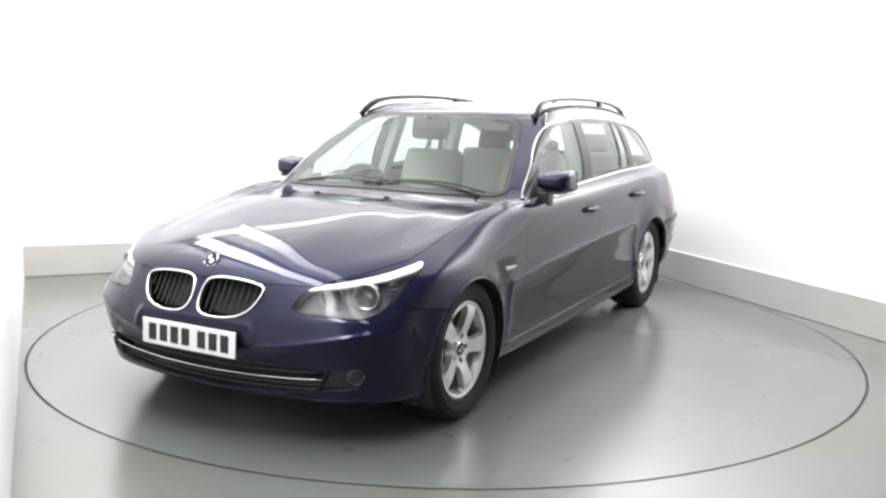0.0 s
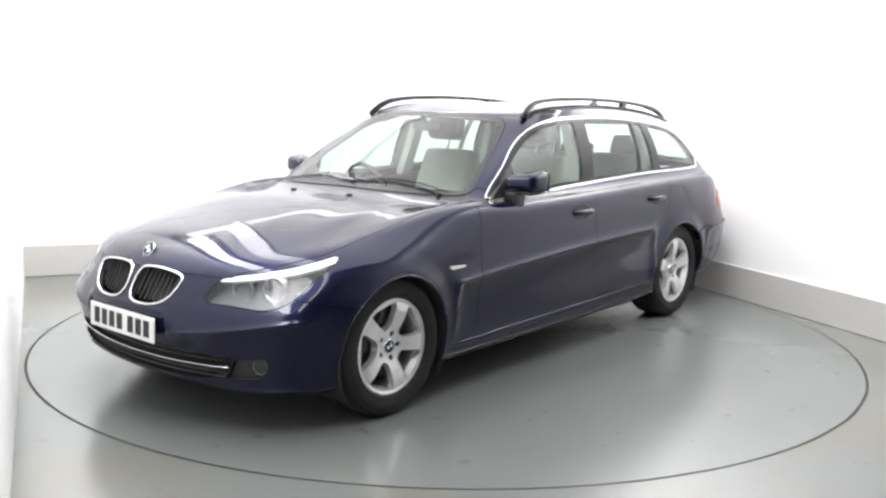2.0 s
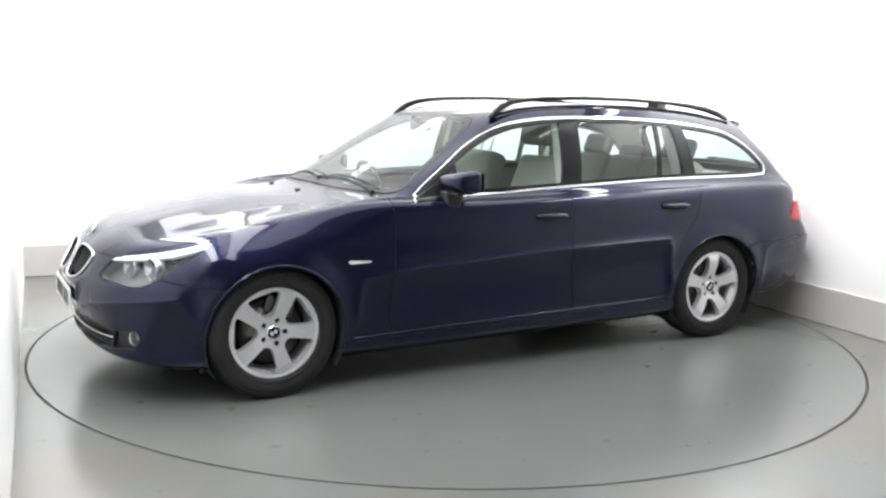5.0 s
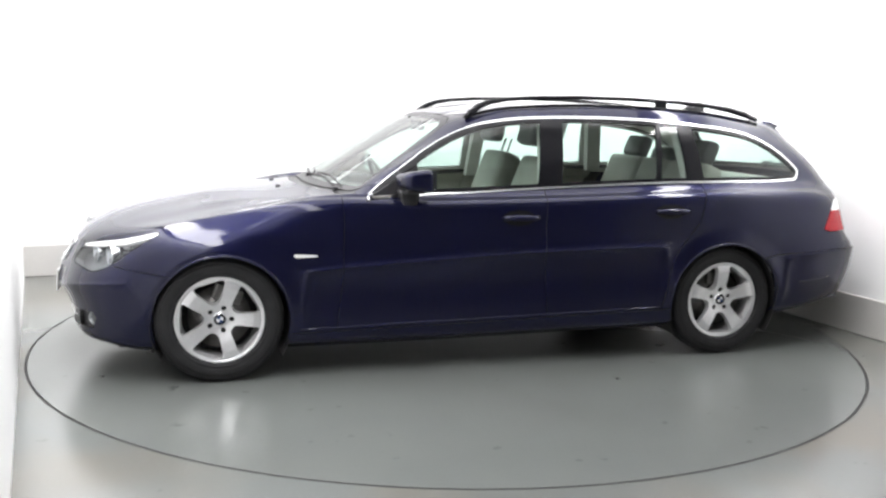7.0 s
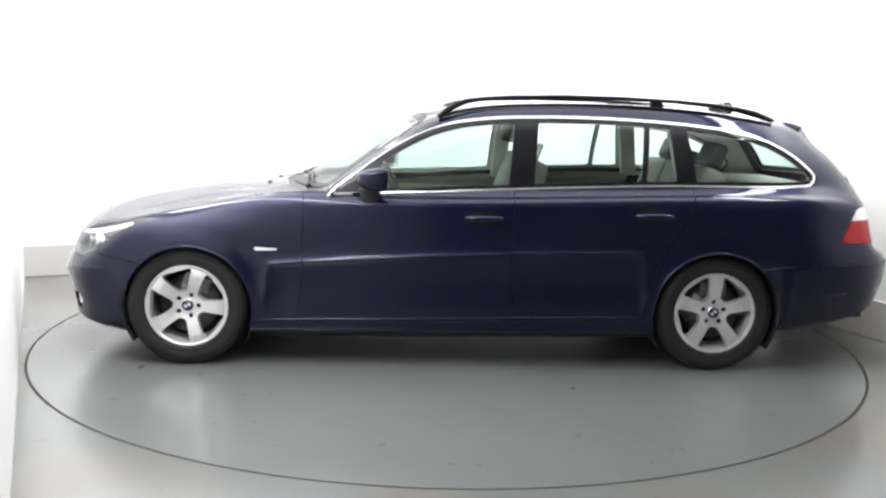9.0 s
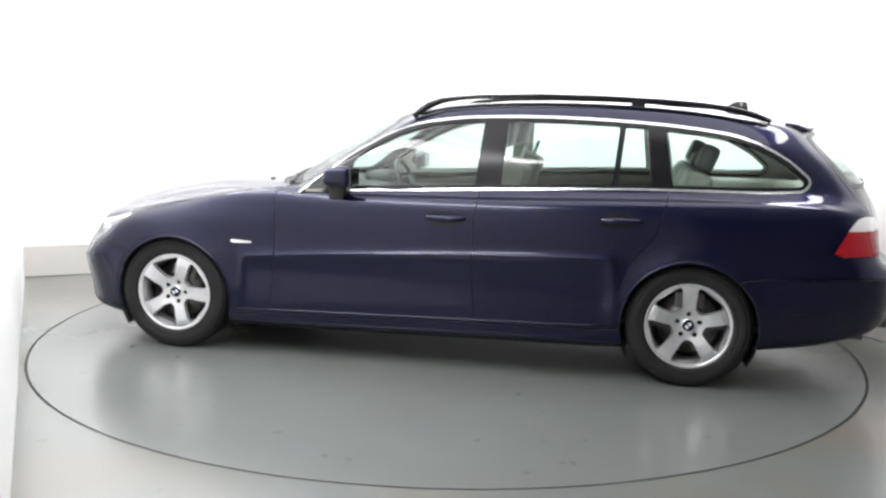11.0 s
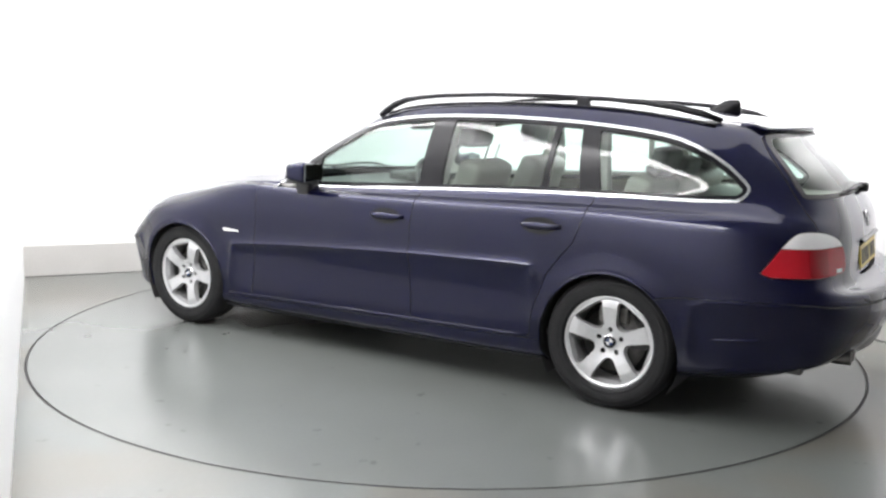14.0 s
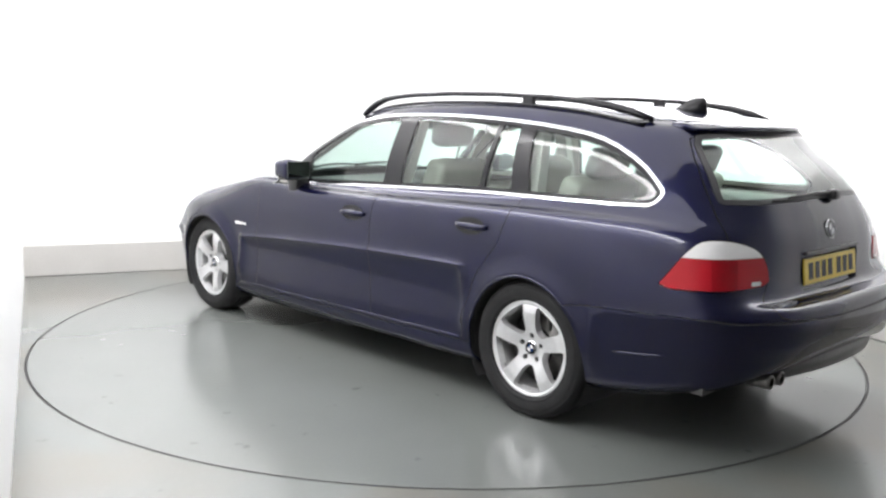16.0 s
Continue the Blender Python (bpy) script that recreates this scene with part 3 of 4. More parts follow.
TAIL_LAMP = [(-1.222, 0.722), (-1.293, 0.786), (-1.354, 0.847), (-1.417, 0.893), (-1.476, 0.917), (-1.615, 0.917), (-1.753, 0.893),
             (-1.827, 0.857), (-1.871, 0.794), (-1.882, 0.735), (-1.72, 0.727), (-1.50, 0.724)]
KIDNEY = [(0.028, 0.668), (0.06, 0.692), (0.19, 0.694), (0.315, 0.678), (0.326, 0.648), (0.288, 0.577), (0.217, 0.546), (0.10, 0.541), (0.038, 0.554), (0.018, 0.60)]
LOW_GRILLE = [(-0.4, 0.376), (0.0, 0.376), (0.3, 0.372), (0.5, 0.363), (0.607, 0.355), (0.555, 0.262), (0.416, 0.243), (0.0, 0.236), (-0.4, 0.236)]
FOG_PANEL = [(0.565, 0.262), (0.617, 0.355), (0.725, 0.362), (0.735, 0.33), (0.70, 0.272)]
WINDSCREEN = [(-0.4, 0.978), (0.0, 0.980), (0.3, 0.975), (0.6, 0.965), (0.70, 0.965), (0.718, 0.995), (0.665, 1.13), (0.605, 1.25), (0.548, 1.352), (0.40, 1.378), (0, 1.386), (-0.4, 1.386)]
REAR_GLASS = [(-0.4, 1.337), (0.0, 1.337), (0.45, 1.332), (0.505, 1.318), (0.575, 1.19), (0.635, 1.062), (0.615, 1.046), (0.3, 1.052), (0.0, 1.056), (-0.4, 1.056)]
TAILGATE = [(-0.4, 1.358), (0.0, 1.358), (0.49, 1.348), (0.60, 1.183), (0.66, 1.04), (0.698, 0.93), (0.694, 0.915), (0.60, 0.885), (0.54, 0.85), (0.53, 0.78), (0.535, 0.725),
            (0.60, 0.66), (0.585, 0.612), (0.30, 0.598), (0.0, 0.598), (-0.4, 0.598)]
PLATE_RECESS = [(-0.4, 0.842), (0.0, 0.842), (0.275, 0.840), (0.29, 0.80), (0.28, 0.70), (0.265, 0.682), (0.0, 0.678), (-0.4, 0.678)]
WHEELS = [(1.443, 0.312, 110), (-1.443, 0.318, 90)]
ARCHES = [(1.432, 0.313, 0.347), (-1.440, 0.316, 0.350)]


def arch(cx, cz, r):
    return lambda V: np.maximum(np.hypot(V[:, 0] - cx, V[:, 2] - cz) - r, 0.5 - V[:, 1])


def hood_region(V):
    o = chaikin([(2.4, -0.6), (2.4, 0.45), (2.10, 0.515), (1.98, 0.635), (1.85, 0.720), (1.74, 0.778), (1.44, 0.775), (1.1, 0.782), (0.86, 0.765), (0.80, 0.70), (0.93, 0.45), (1.0, 0.2), (1.015, -0.6)], 1)
    return np.maximum(inside(V[:, :2], o), 0.684 - V[:, 2])


def build_body(car):
    S = Surface((SV, SN, ST))
    for cx, cz, r in ARCHES:
        S.take(arch(cx, cz, r), 0)
    # side windows: bright bead, black frame, panes
    dlo = side_view(WINDOW_LINE, 1, 0.4)
    ring = S.take(lambda V: dlo(V), 0)
    inner = lambda V: dlo(V) + np.where(V[:, 2] > 0.962, np.clip(0.0118 - 0.045 * (V[:, 0] + 0.05), 0.0036, 0.0118), 0.0118)
    bead = cut(ring, -inner(ring[0]))
    bead = cut(bead, np.maximum.reduce([0.41 - bead[0][:, 0], bead[0][:, 0] - 0.672, bead[0][:, 2] - 0.957]) * -1)
    pair("window_trim", bead, CHROME, car, "bright chrome window surround", shift=0.003, depth=0.012)
    W = Surface(cut(ring, inner(ring[0])))
    inset = lambda V: dlo(V) + 0.030
    panes = [("front_door_glass", (0.40, 0.40), (-0.322, -0.292)), ("rear_door_glass", (-0.455, -0.430), (-1.045, -1.015)),
             ("fixed_door_glass", (-1.075, -1.045), (-1.185, -1.225)), ("quarter_glass", (-1.275, -1.335), (-2.2, -2.2))]
    for name, front, rear in panes:
        f = both_of(inset, half_below(1, *front), half_below(-1, *rear))
        g = W.take(f, 0.0)
        for ob in pair(name, g, GLASS, car, "tinted green side glass", shift=-0.004, depth=0):
            ob.visible_shadow = False
    pair("window_frame", W.M, GLOSSBLACK, car, "gloss black window frame", depth=0.02)
    pair("frame_lining", (W.M[0] - W.M[1] * 0.021, -W.M[1], W.M[2][:, ::-1]), LINING, car, "pale inner window lining", depth=0)
    # windscreen, rear glass
    g = S.take(front_view(WINDSCREEN, 1, 0.0), 0.001)
    dark = front_view(WINDSCREEN, 1, 0.0, -0.022)
    edge, pane = cut(g, -dark(g[0])), cut(g, dark(g[0]))
    panel("windscreen_seal", edge, BLACK, car, "black windscreen edge", depth=0.01, both=True)
    panel("windscreen", pane, GLASS, car, "clear tinted windscreen", depth=0, both=True).visible_shadow = False
    # cowl under the wipers
    hood = S.take(hood_region)
    cowl = S.take(lambda V: np.maximum.reduce([inside(V[:, :2], chaikin([(1.03, -0.5), (1.03, 0.2), (0.95, 0.48), (0.82, 0.72), (0.76, 0.745), (0.68, 0.70), (0.8, 0.3), (0.8, -0.5)], 1)), 0.9 - V[:, 2], V[:, 2] - 1.02]), 0)
    panel("cowl", cowl, BLACK, car, "black plastic cowl", shift=-0.004, both=True)
    # lamps
    head = S.take(corner_view(HEAD_LAMP, 1, 1))
    tail = S.take(corner_view(TAIL_LAMP, -1, 1))
    # nose openings
    kid = S.take(front_view(KIDNEY, 1, 1.9), 0)
    hood = cut(hood, GAP - front_view(KIDNEY, 1, 1.9)(hood[0]))
    panel("hood", hood, PAINT, car, both=True, edge=UNDER)
    low = S.take(front_view(LOW_GRILLE, 0, 1.9), 0)
    fog = S.take(front_view(FOG_PANEL, 0, 1.9), 0)
    bumper = S.take(lambda V: np.maximum(inside(V[:, [0, 2]], np.array([(1.62, 0.0), (1.62, 0.552), (1.955, 0.606), (2.0, 0.72), (2.5, 0.72), (2.5, 0.0)])), -0.1 - V[:, 1]))
    panel("front_bumper", bumper, PAINT, car, both=True, edge=UNDER)
    # tail
    glass_r = S.take(rear_view(REAR_GLASS, 1), 0.001)
    dark = rear_view(REAR_GLASS, 1, -1.85, -0.02)
    panel("rear_glass_seal", cut(glass_r, -dark(glass_r[0])), BLACK, car, "black rear glass edge", depth=0.01, both=True)
    panel("rear_glass", cut(glass_r, dark(glass_r[0])), GLASS, car, "clear tinted rear glass", depth=0, both=True).visible_shadow = False
    gate = Surface(S.take(rear_view(TAILGATE, 1)))
    recess = gate.take(rear_view(PLATE_RECESS, 1), 0)
    panel("tailgate", gate.M, PAINT, car, both=True, edge=UNDER, depth=0.03)
    rv = recess[0] + np.array([0.020, 0, 0])
    panel("plate_recess", (rv, recess[1], recess[2]), PAINT, car, both=True, depth=0)
    rim = flanged((recess[0], recess[1], recess[2]), 0.024)
    n0 = len(recess[2])
    panel("recess_rim", (rim[0], -rim[1], rim[2][n0:, ::-1]), PAINT, car, both=True, depth=0)
    rear_b = S.take(lambda V: np.maximum(inside(V[:, [0, 2]], chaikin([(-1.6, 0.0), (-1.6, 0.56), (-1.75, 0.596), (-1.97, 0.608), (-2.31, 0.622), (-2.43, 0.606), (-2.9, 0.598), (-2.9, 0.0)], 1)), -0.1 - V[:, 1]))
    panel("rear_bumper", rear_b, PAINT, car, both=True, shift=0.010, edge=UNDER)
    # sides
    # unseen dark sheet just behind the door flanges, stops light in the seams
    behind = side_view([(0.98, 0.2), (0.98, 0.96), (-1.40, 0.99), (-1.40, 0.75), (-1.12, 0.5), (-1.08, 0.2)], 0, 0.72)
    back = cut(S.M, behind(S.M[0]))
    pair("door_seam_backing", (back[0] - back[1] * 0.046, back[1], back[2]), UNDER, car, "dark sheet added behind the doors to block their seams", depth=0)
    FD = [(0.822, 1.0), (0.812, 0.836), (0.818, 0.532), (0.848, 0.262), (-0.326, 0.286), (-0.306, 0.551), (-0.303, 0.797), (-0.325, 1.0)]
    RD = [(-0.315, 1.02), (-0.293, 0.797), (-0.296, 0.551), (-0.316, 0.286), (-1.035, 0.302), (-1.06, 0.46), (-1.115, 0.62), (-1.19, 0.72), (-1.25, 0.79), (-1.294, 0.931), (-1.315, 1.03)]
    fd = S.take(side_view(FD, 0, 0.72))
    rd = S.take(side_view(RD, 0, 0.72))
    doors = pair("front_door", fd, PAINT, car, edge=UNDER, depth=0.042) + pair("rear_door", rd, PAINT, car, edge=UNDER, depth=0.042)
    for d, s in ((fd, -0.055), (rd, -0.055)):
        pair("door_card", (d[0] + d[1] * s, -d[1], d[2][:, ::-1]), LEATHER, car, "pale grey door lining", depth=0)
    sill = S.take(side_view([(1.12, 0.05), (1.12, 0.2405), (0.0, 0.264), (-1.14, 0.292), (-1.14, 0.05)], 0, 0.5))
    pair("sill", sill, PAINT, car, edge=UNDER)
    wing = S.take(lambda V: np.maximum(0.79 - V[:, 0], V[:, 2] - 0.985))
    pair("front_wing", wing, PAINT, car, edge=UNDER, depth=0.042)
    roof = S.take(lambda V: np.maximum.reduce([V[:, 1] - 0.548, 1.378 - V[:, 2], -0.1 - V[:, 1]]))
    panel("roof", roof, PAINT, car, both=True, edge=UNDER)
    panel("body", S.M, PAINT, car, both=True, depth=0.04, edge=UNDER)
    # lining of roof and pillars
    L = joined(S.M, roof, weld=False)
    L = cut(L, 0.98 - L[0][:, 2])
    panel("headlining", (L[0] - L[1] * 0.022, -L[1], L[2][:, ::-1]), LINING, car, "pale grey headlining", depth=0, both=True)
    return kid, low, fog, head, tail, doors


def pushed(M, vec):
    return M[0] + np.array(vec, float), M[1], M[2]


def surface_point(bvh, x, z):
    hit = bvh.ray_cast(Vector((x, 3, z)), Vector((0, -1, 0)))
    return hit[0], hit[1]


def outline_tube(pts, rounds, radius, project, sides=8, closed=True):
    o = chaikin(pts, rounds)
    path = [project(p) for p in o]
    path = [p for p in path if p is not None]
    return tube(path + path[:2] if closed else path, radius, sides, caps=not closed)


def flip_y(bm):
    bmesh.ops.scale(bm, vec=(1, -1, 1), verts=bm.verts[:])
    bmesh.ops.reverse_faces(bm, faces=bm.faces[:])
    return bm


def two_sides(name, make, mat, parent, label="", smooth=False):
    return part(name, make(), mat, parent, label, smooth), part(name, flip_y(make()), mat, parent, label, smooth)


def build_nose(car, bvh, kid, low, fog, head):
    def nose_at(p):
        h = bvh.ray_cast(Vector((4, p[0], p[1])), Vector((-1, 0, 0)))
        return h[0] + Vector((0.004, 0, 0)) if h[0] else None
    # kidney grilles: ring, dark back, upright slats
    for s in (1, -1):
        def ring():
            bm = outline_tube(KIDNEY, 2, 0.0058, nose_at, 8)
            return bm if s > 0 else flip_y(bm)
        k = part("kidney_grille", ring(), CHROME, car, "chrome-rimmed grille with black slats", True)
        bk = (kid[0] - np.array([0.075, 0, 0]), kid[1], kid[2])
        panel("grille_back", bk if s > 0 else mirrored(bk), UNDER, k, depth=0)
        for i in range(9):
            y = 0.05 + i * 0.0315
            zs = [z for z in np.arange(0.545, 0.700, 0.006) if inside(np.array([(y, z)]), chaikin(KIDNEY, 2))[0] < -0.004]
            if len(zs) > 2:
                path = [nose_at((y, z)) - Vector((0.028, 0, 0)) for z in (zs[0], zs[len(zs) // 2], zs[-1])]
                part("slat", tube([(p.x, p.y * s, p.z) for p in path], 0.0055, 4), UNDER, k)
    # lower grille
    lg = panel("lower_grille", pushed(low, (-0.07, 0, 0)), UNDER, car, "black lower grille mesh", depth=0, both=True)
    def bar(z0, off, r):
        ys = np.linspace(-0.585, 0.585, 25)
        path = [nose_at((y, z0 + 0.012 * abs(y / 0.6) ** 2)) for y in ys]
        return tube([p + Vector((off, 0, 0)) for p in path], r, 8)
    part("chrome_bar", bar(0.303, -0.006, 0.0036), CHROME, lg, "thin bright strip", True)
    for z in (0.255, 0.275, 0.33, 0.352):
        part("slat", bar(z, -0.03, 0.006), BLACK, lg, smooth=True)
    rim = flanged(joined(low, mirrored(low)), 0.07)
    n0 = len(joined(low, mirrored(low))[2])
    panel("grille_rim", (rim[0], -rim[1], rim[2][n0:, ::-1]), BLACK, lg, depth=0)
    # fog lamps in their panels
    for s in (1, -1):
        f = pushed(fog, (-0.02, 0, 0))
        fp = panel("fog_lamp_panel", f if s > 0 else mirrored(f), BLACK, car, "black fog lamp panel", depth=0.03)
        c = Vector((2.062, 0.700 * s, 0.325))
        d = Vector((0.82, 0.57 * s, 0)).normalized()
        q = d.to_track_quat("Y", "Z").to_matrix().to_4x4()
        bm = revolve([(0.0, -0.03), (0.02, -0.028), (0.029, -0.012), (0.0305, 0.003), (0.0315, 0.004), (0.032, 0.0), (0.032, -0.02)], 28)
        bm.transform(Matrix.Translation(c) @ q)
        fl = part("fog_lamp", bm, CHROME, fp, "round fog lamp", True)
        bm = revolve([(0.0, 0.012), (0.024, 0.010), (0.0305, 0.003)], 28)
        bm.transform(Matrix.Translation(c) @ q)
        part("lens", bm, CLEAR, fl, smooth=True)
    # head lamps
    for s in (1, -1):
        m = (lambda M: M) if s > 0 else mirrored
        bowl = (head[0] - head[1] * 0.055, head[1], head[2])
        h = panel("head_lamp", m(bowl), LAMP_GREY, car, "clear head lamp with twin round reflectors and a bright brow", depth=0)
        wall = flanged(head, 0.06)
        panel("lamp_wall", m((wall[0], -wall[1], wall[2][len(head[2]):, ::-1])), LAMP_GREY, h, depth=0)
        for (y, x, z, r) in ((0.565, 2.040, 0.636, 0.052), (0.682, 1.965, 0.640, 0.056)):
            d = Vector((1, 0.34 * s, 0)).normalized()
            q = d.to_track_quat("Y", "Z").to_matrix().to_4x4()
            bm = revolve([(0, -0.03), (r * 0.55, -0.026), (r * 0.62, -0.004), (r * 0.82, 0.0), (r * 0.86, 0.012), (r, 0.014), (r * 1.04, 0.006), (r * 1.04, -0.03)], 32)
            bm.transform(Matrix.Translation((x, y * s, z)) @ q)
            ref = part("reflector", bm, REFLECTOR, h, "round chrome lamp ring", True)
            bm = bmesh.new()
            bmesh.ops.create_uvsphere(bm, u_segments=20, v_segments=12, radius=r * 0.56)
            bm.transform(Matrix.Translation((x, y * s, z)) @ q @ Matrix.Translation((0, -0.012, 0)) @ Matrix.Diagonal((1, 0.6, 1, 1)))
            part("projector", bm, CLEAR, ref, smooth=True)
        # bright brow along the top edge, its chrome reflection painted as plain white
        top = corner_view(HEAD_LAMP, 1, 1)
        brow_line = np.array([(-1.62, 0.668), (-1.56, 0.688), (-1.373, 0.708), (-1.169, 0.731), (-0.988, 0.762), (-0.91, 0.775), (-0.915, 0.750), (-0.99, 0.733), (-1.16, 0.702), (-1.37, 0.683), (-1.55, 0.671)])
        br = cut(head, inside(np.stack([head[0][:, 1] - head[0][:, 0], head[0][:, 2]], 1), brow_line))
        panel("brow", m(br), WHITE_ENAMEL, h, "lamp brow with its chrome shine painted white", shift=0.0012, depth=0.02)
        panel("lens", m(head), CLEAR, h, "clear lens", shift=0.0, depth=0).visible_shadow = False
        lip = cut(head, -(top(head[0]) + 0.005))
        panel("lens_edge", m(lip), GLOSSBLACK, h, shift=-0.001, depth=0.01)
        for k in range(4):   # ribbed indicator at the outer end
            x, y, z = 1.885 - 0.004 * k, 0.752 + 0.002 * k, 0.628 + 0.020 * k
            part("rib", box(x - 0.035 + 0.006 * k, x + 0.025, (y - 0.008) * s if s > 0 else (y + 0.008) * s, (y + 0.008) * s if s > 0 else (y - 0.008) * s, z - 0.004, z + 0.004), REFLECTOR, h)
    number_plate(car, "front", pose(2.283, 0, 0.440, 0, -2, 0), PLATE_WHITE)
    roundel(car, Matrix.Translation((2.135, 0, 0.752)) @ Matrix.Rotation(radians(58), 4, "Y"), 0.034)


def number_plate(car, where, m, mat):
    """A plate facing +x with plain bars in place of its characters."""
    bm = box(-0.004, 0.004, -0.26, 0.26, -0.0555, 0.0555, 0.003)
    p = part("number_plate", bm, mat, car, "white front number plate" if where == "front" else "yellow rear number plate")
    p.matrix_local = m
    ys = [-0.20, -0.137, -0.074, -0.011, 0.078, 0.141, 0.204]
    for y in ys:
        part("bar", box(0.0035, 0.0055, y - 0.022, y + 0.022, -0.036, 0.036, 0.0008), INK, p)


def roundel(car, m, r):
    """A plain round badge: dark ring, bright rim, four quarters."""
    bm = revolve([(0, 0.002), (r * 0.98, 0.002), (r, 0.004), (r, -0.004)], 32, "z")
    b = part("badge", bm, CHROME, car, "small round badge", True)
    b.matrix_local = m
    bm = revolve([(r * 0.62, 0.0035), (r * 0.66, 0.005), (r * 0.9, 0.005), (r * 0.93, 0.0035)], 32, "z")
    part("ring", bm, GLOSSBLACK, b, smooth=True)
    for q in range(4):
        bm = bmesh.new()
        c = bm.verts.new((0, 0, 0.0045))
        arc = [bm.verts.new((r * 0.6 * math.cos(a), r * 0.6 * math.sin(a), 0.0045)) for a in np.linspace(q * math.pi / 2, (q + 1) * math.pi / 2, 7)]
        for u, v in zip(arc, arc[1:]):
            bm.faces.new((c, u, v))
        part("quarter", bm, BLUE_ENAMEL if q % 2 else WHITE_ENAMEL, b)


def build_tail(car, bvh, tail):
    for s in (1, -1):
        m = (lambda M: M) if s > 0 else mirrored
        red = cut(tail, tail[0][:, 2] - 0.8455)
        white = cut(tail, 0.8475 - tail[0][:, 2])
        t = panel("tail_lamp", m(red), RED, car, "red and white tail lamp", shift=0.004, depth=0.02)
        panel("white_lens", m(white), WHITE_LENS, t, "milky white upper lens", shift=0.004, depth=0.02)
        # darker middle chamber
        dk = cut(red, np.abs(red[0][:, 1] + red[0][:, 0] + 1.585) - 0.075)
        panel("dark_chamber", m(dk), RED_DARK, t, shift=0.0052, depth=0.002)
        # reversing and fog inset
        f = cut(tail, np.abs(tail[0][:, 2] - 0.745) - 0.008)
        f = cut(f, np.abs(f[0][:, 1] + f[0][:, 0] + 1.785) - 0.03)
        panel("reflector_strip", m(f), WHITE_LENS, t, shift=0.007, depth=0.003)
    # raised bead added along the side of the bumper to draw a ledge's highlight
    def bead():
        pts = [surface_point(bvh, x, 0.425 - (x + 1.935) * 0.10)[0] + Vector((0, 0.0105, 0)) for x in np.linspace(-1.935, -2.17, 9)]
        return tube(pts, [0.002, 0.005, 0.006, 0.006, 0.006, 0.006, 0.006, 0.005, 0.002], 8)
    two_sides("bumper_glint_bead", bead, PAINT, car, "", True)
    def tail_at(y, z):
        h = bvh.ray_cast(Vector((-4, y, z)), Vector((1, 0, 0)))
        return h[0]
    number_plate(car, "rear", pose(-2.426, 0, 0.760, 0, -6.5, 180), PLATE_YELLOW)
    p = tail_at(0, 0.925)
    roundel(car, Matrix.Translation(p + Vector((-0.003, 0, 0))) @ Matrix.Rotation(radians(-80), 4, "Y"), 0.041)
    part("tailgate_handle", box(-2.438, -2.405, -0.262, 0.262, 0.832, 0.848, 0.006), GLOSSBLACK, car, "dark tailgate handle strip")
    # roof spoiler
    bm = bmesh.new()
    rows = []
    for y in np.linspace(-0.50, 0.50, 25):
        e = abs(y) / 0.5
        x0, x1 = -1.93 + 0.03 * e ** 2, -2.135 + 0.10 * e ** 3 + 0.03 * e
        z0, z1 = 1.392 - 0.018 * e ** 2, 1.362 - 0.012 * e ** 2
        th = 0.03 * (1 - 0.5 * e ** 3)
        rows.append([bm.verts.new(v) for v in ((x0, y, z0), ((x0 + x1) / 2, y, (z0 + z1) / 2 + 0.006), (x1 + 0.01, y, z1), (x1, y, z1 - 0.008), (x1 + 0.012, y, z1 - th * 0.8), (x1 + 0.12, y, z1 - th), (x0 + 0.02, y, z0 - 0.05))])
    for a, b in zip(rows, rows[1:]):
        for k in range(7):
            bm.faces.new((a[k], b[k], b[(k + 1) % 7], a[(k + 1) % 7]))
    bm.faces.new(rows[0][::-1]), bm.faces.new(rows[-1])
    bmesh.ops.recalc_face_normals(bm, faces=bm.faces[:])
    sp = part("spoiler", bm, PAINT, car, "roof spoiler over the rear glass", True)
    # rear wiper
    w = [tail_at(y, z) + Vector((-0.014, 0, 0.004)) for y, z in ((-0.09, 1.072), (0.05, 1.078), (0.18, 1.072), (0.30, 1.068))]
    wp = part("rear_wiper", tube(w, [0.009, 0.008, 0.006, 0.005], 6), BLACK, car, "black rear wiper", True)
    c = tail_at(-0.10, 1.07)
    part("pivot", box(c.x - 0.045, c.x + 0.005, -0.135, -0.07, 1.045, 1.092, 0.012), BLACK, wp, smooth=True)
    b = [tail_at(y, z) + Vector((-0.006, 0, 0)) for y, z in ((0.02, 1.064), (0.20, 1.060), (0.40, 1.062))]
    part("blade", tube(b, 0.005, 6), BLACK, wp, smooth=True)
    # lower valance and tail pipes
    def val():
        bm = bmesh.new()
        rows = []
        for y in np.linspace(-0.66, 0.66, 27):
            e = (abs(y) / 0.66) ** 3
            x = -2.515 + 0.10 * e + 0.06 * (y / 0.66) ** 2
            rows.append([bm.verts.new(v) for v in ((x + 0.006, y, 0.415), (x - 0.010, y, 0.400), (x + 0.004, y, 0.345), (x + 0.05, y, 0.322), (x + 0.30, y, 0.318))])
        for a, b2 in zip(rows, rows[1:]):
            for k in range(4):
                bm.faces.new((a[k], b2[k], b2[k + 1], a[k + 1]))
        bmesh.ops.recalc_face_normals(bm, faces=bm.faces[:])
        return bm
    part("rear_valance", val(), GREY_PLASTIC, car, "black lower valance", True)
    for y in (0.565, 0.475):
        bm = revolve([(0.022, 0.0), (0.029, -0.002), (0.0305, -0.01), (0.0305, -0.11), (0.027, -0.11), (0.026, -0.01)], 24, "x")
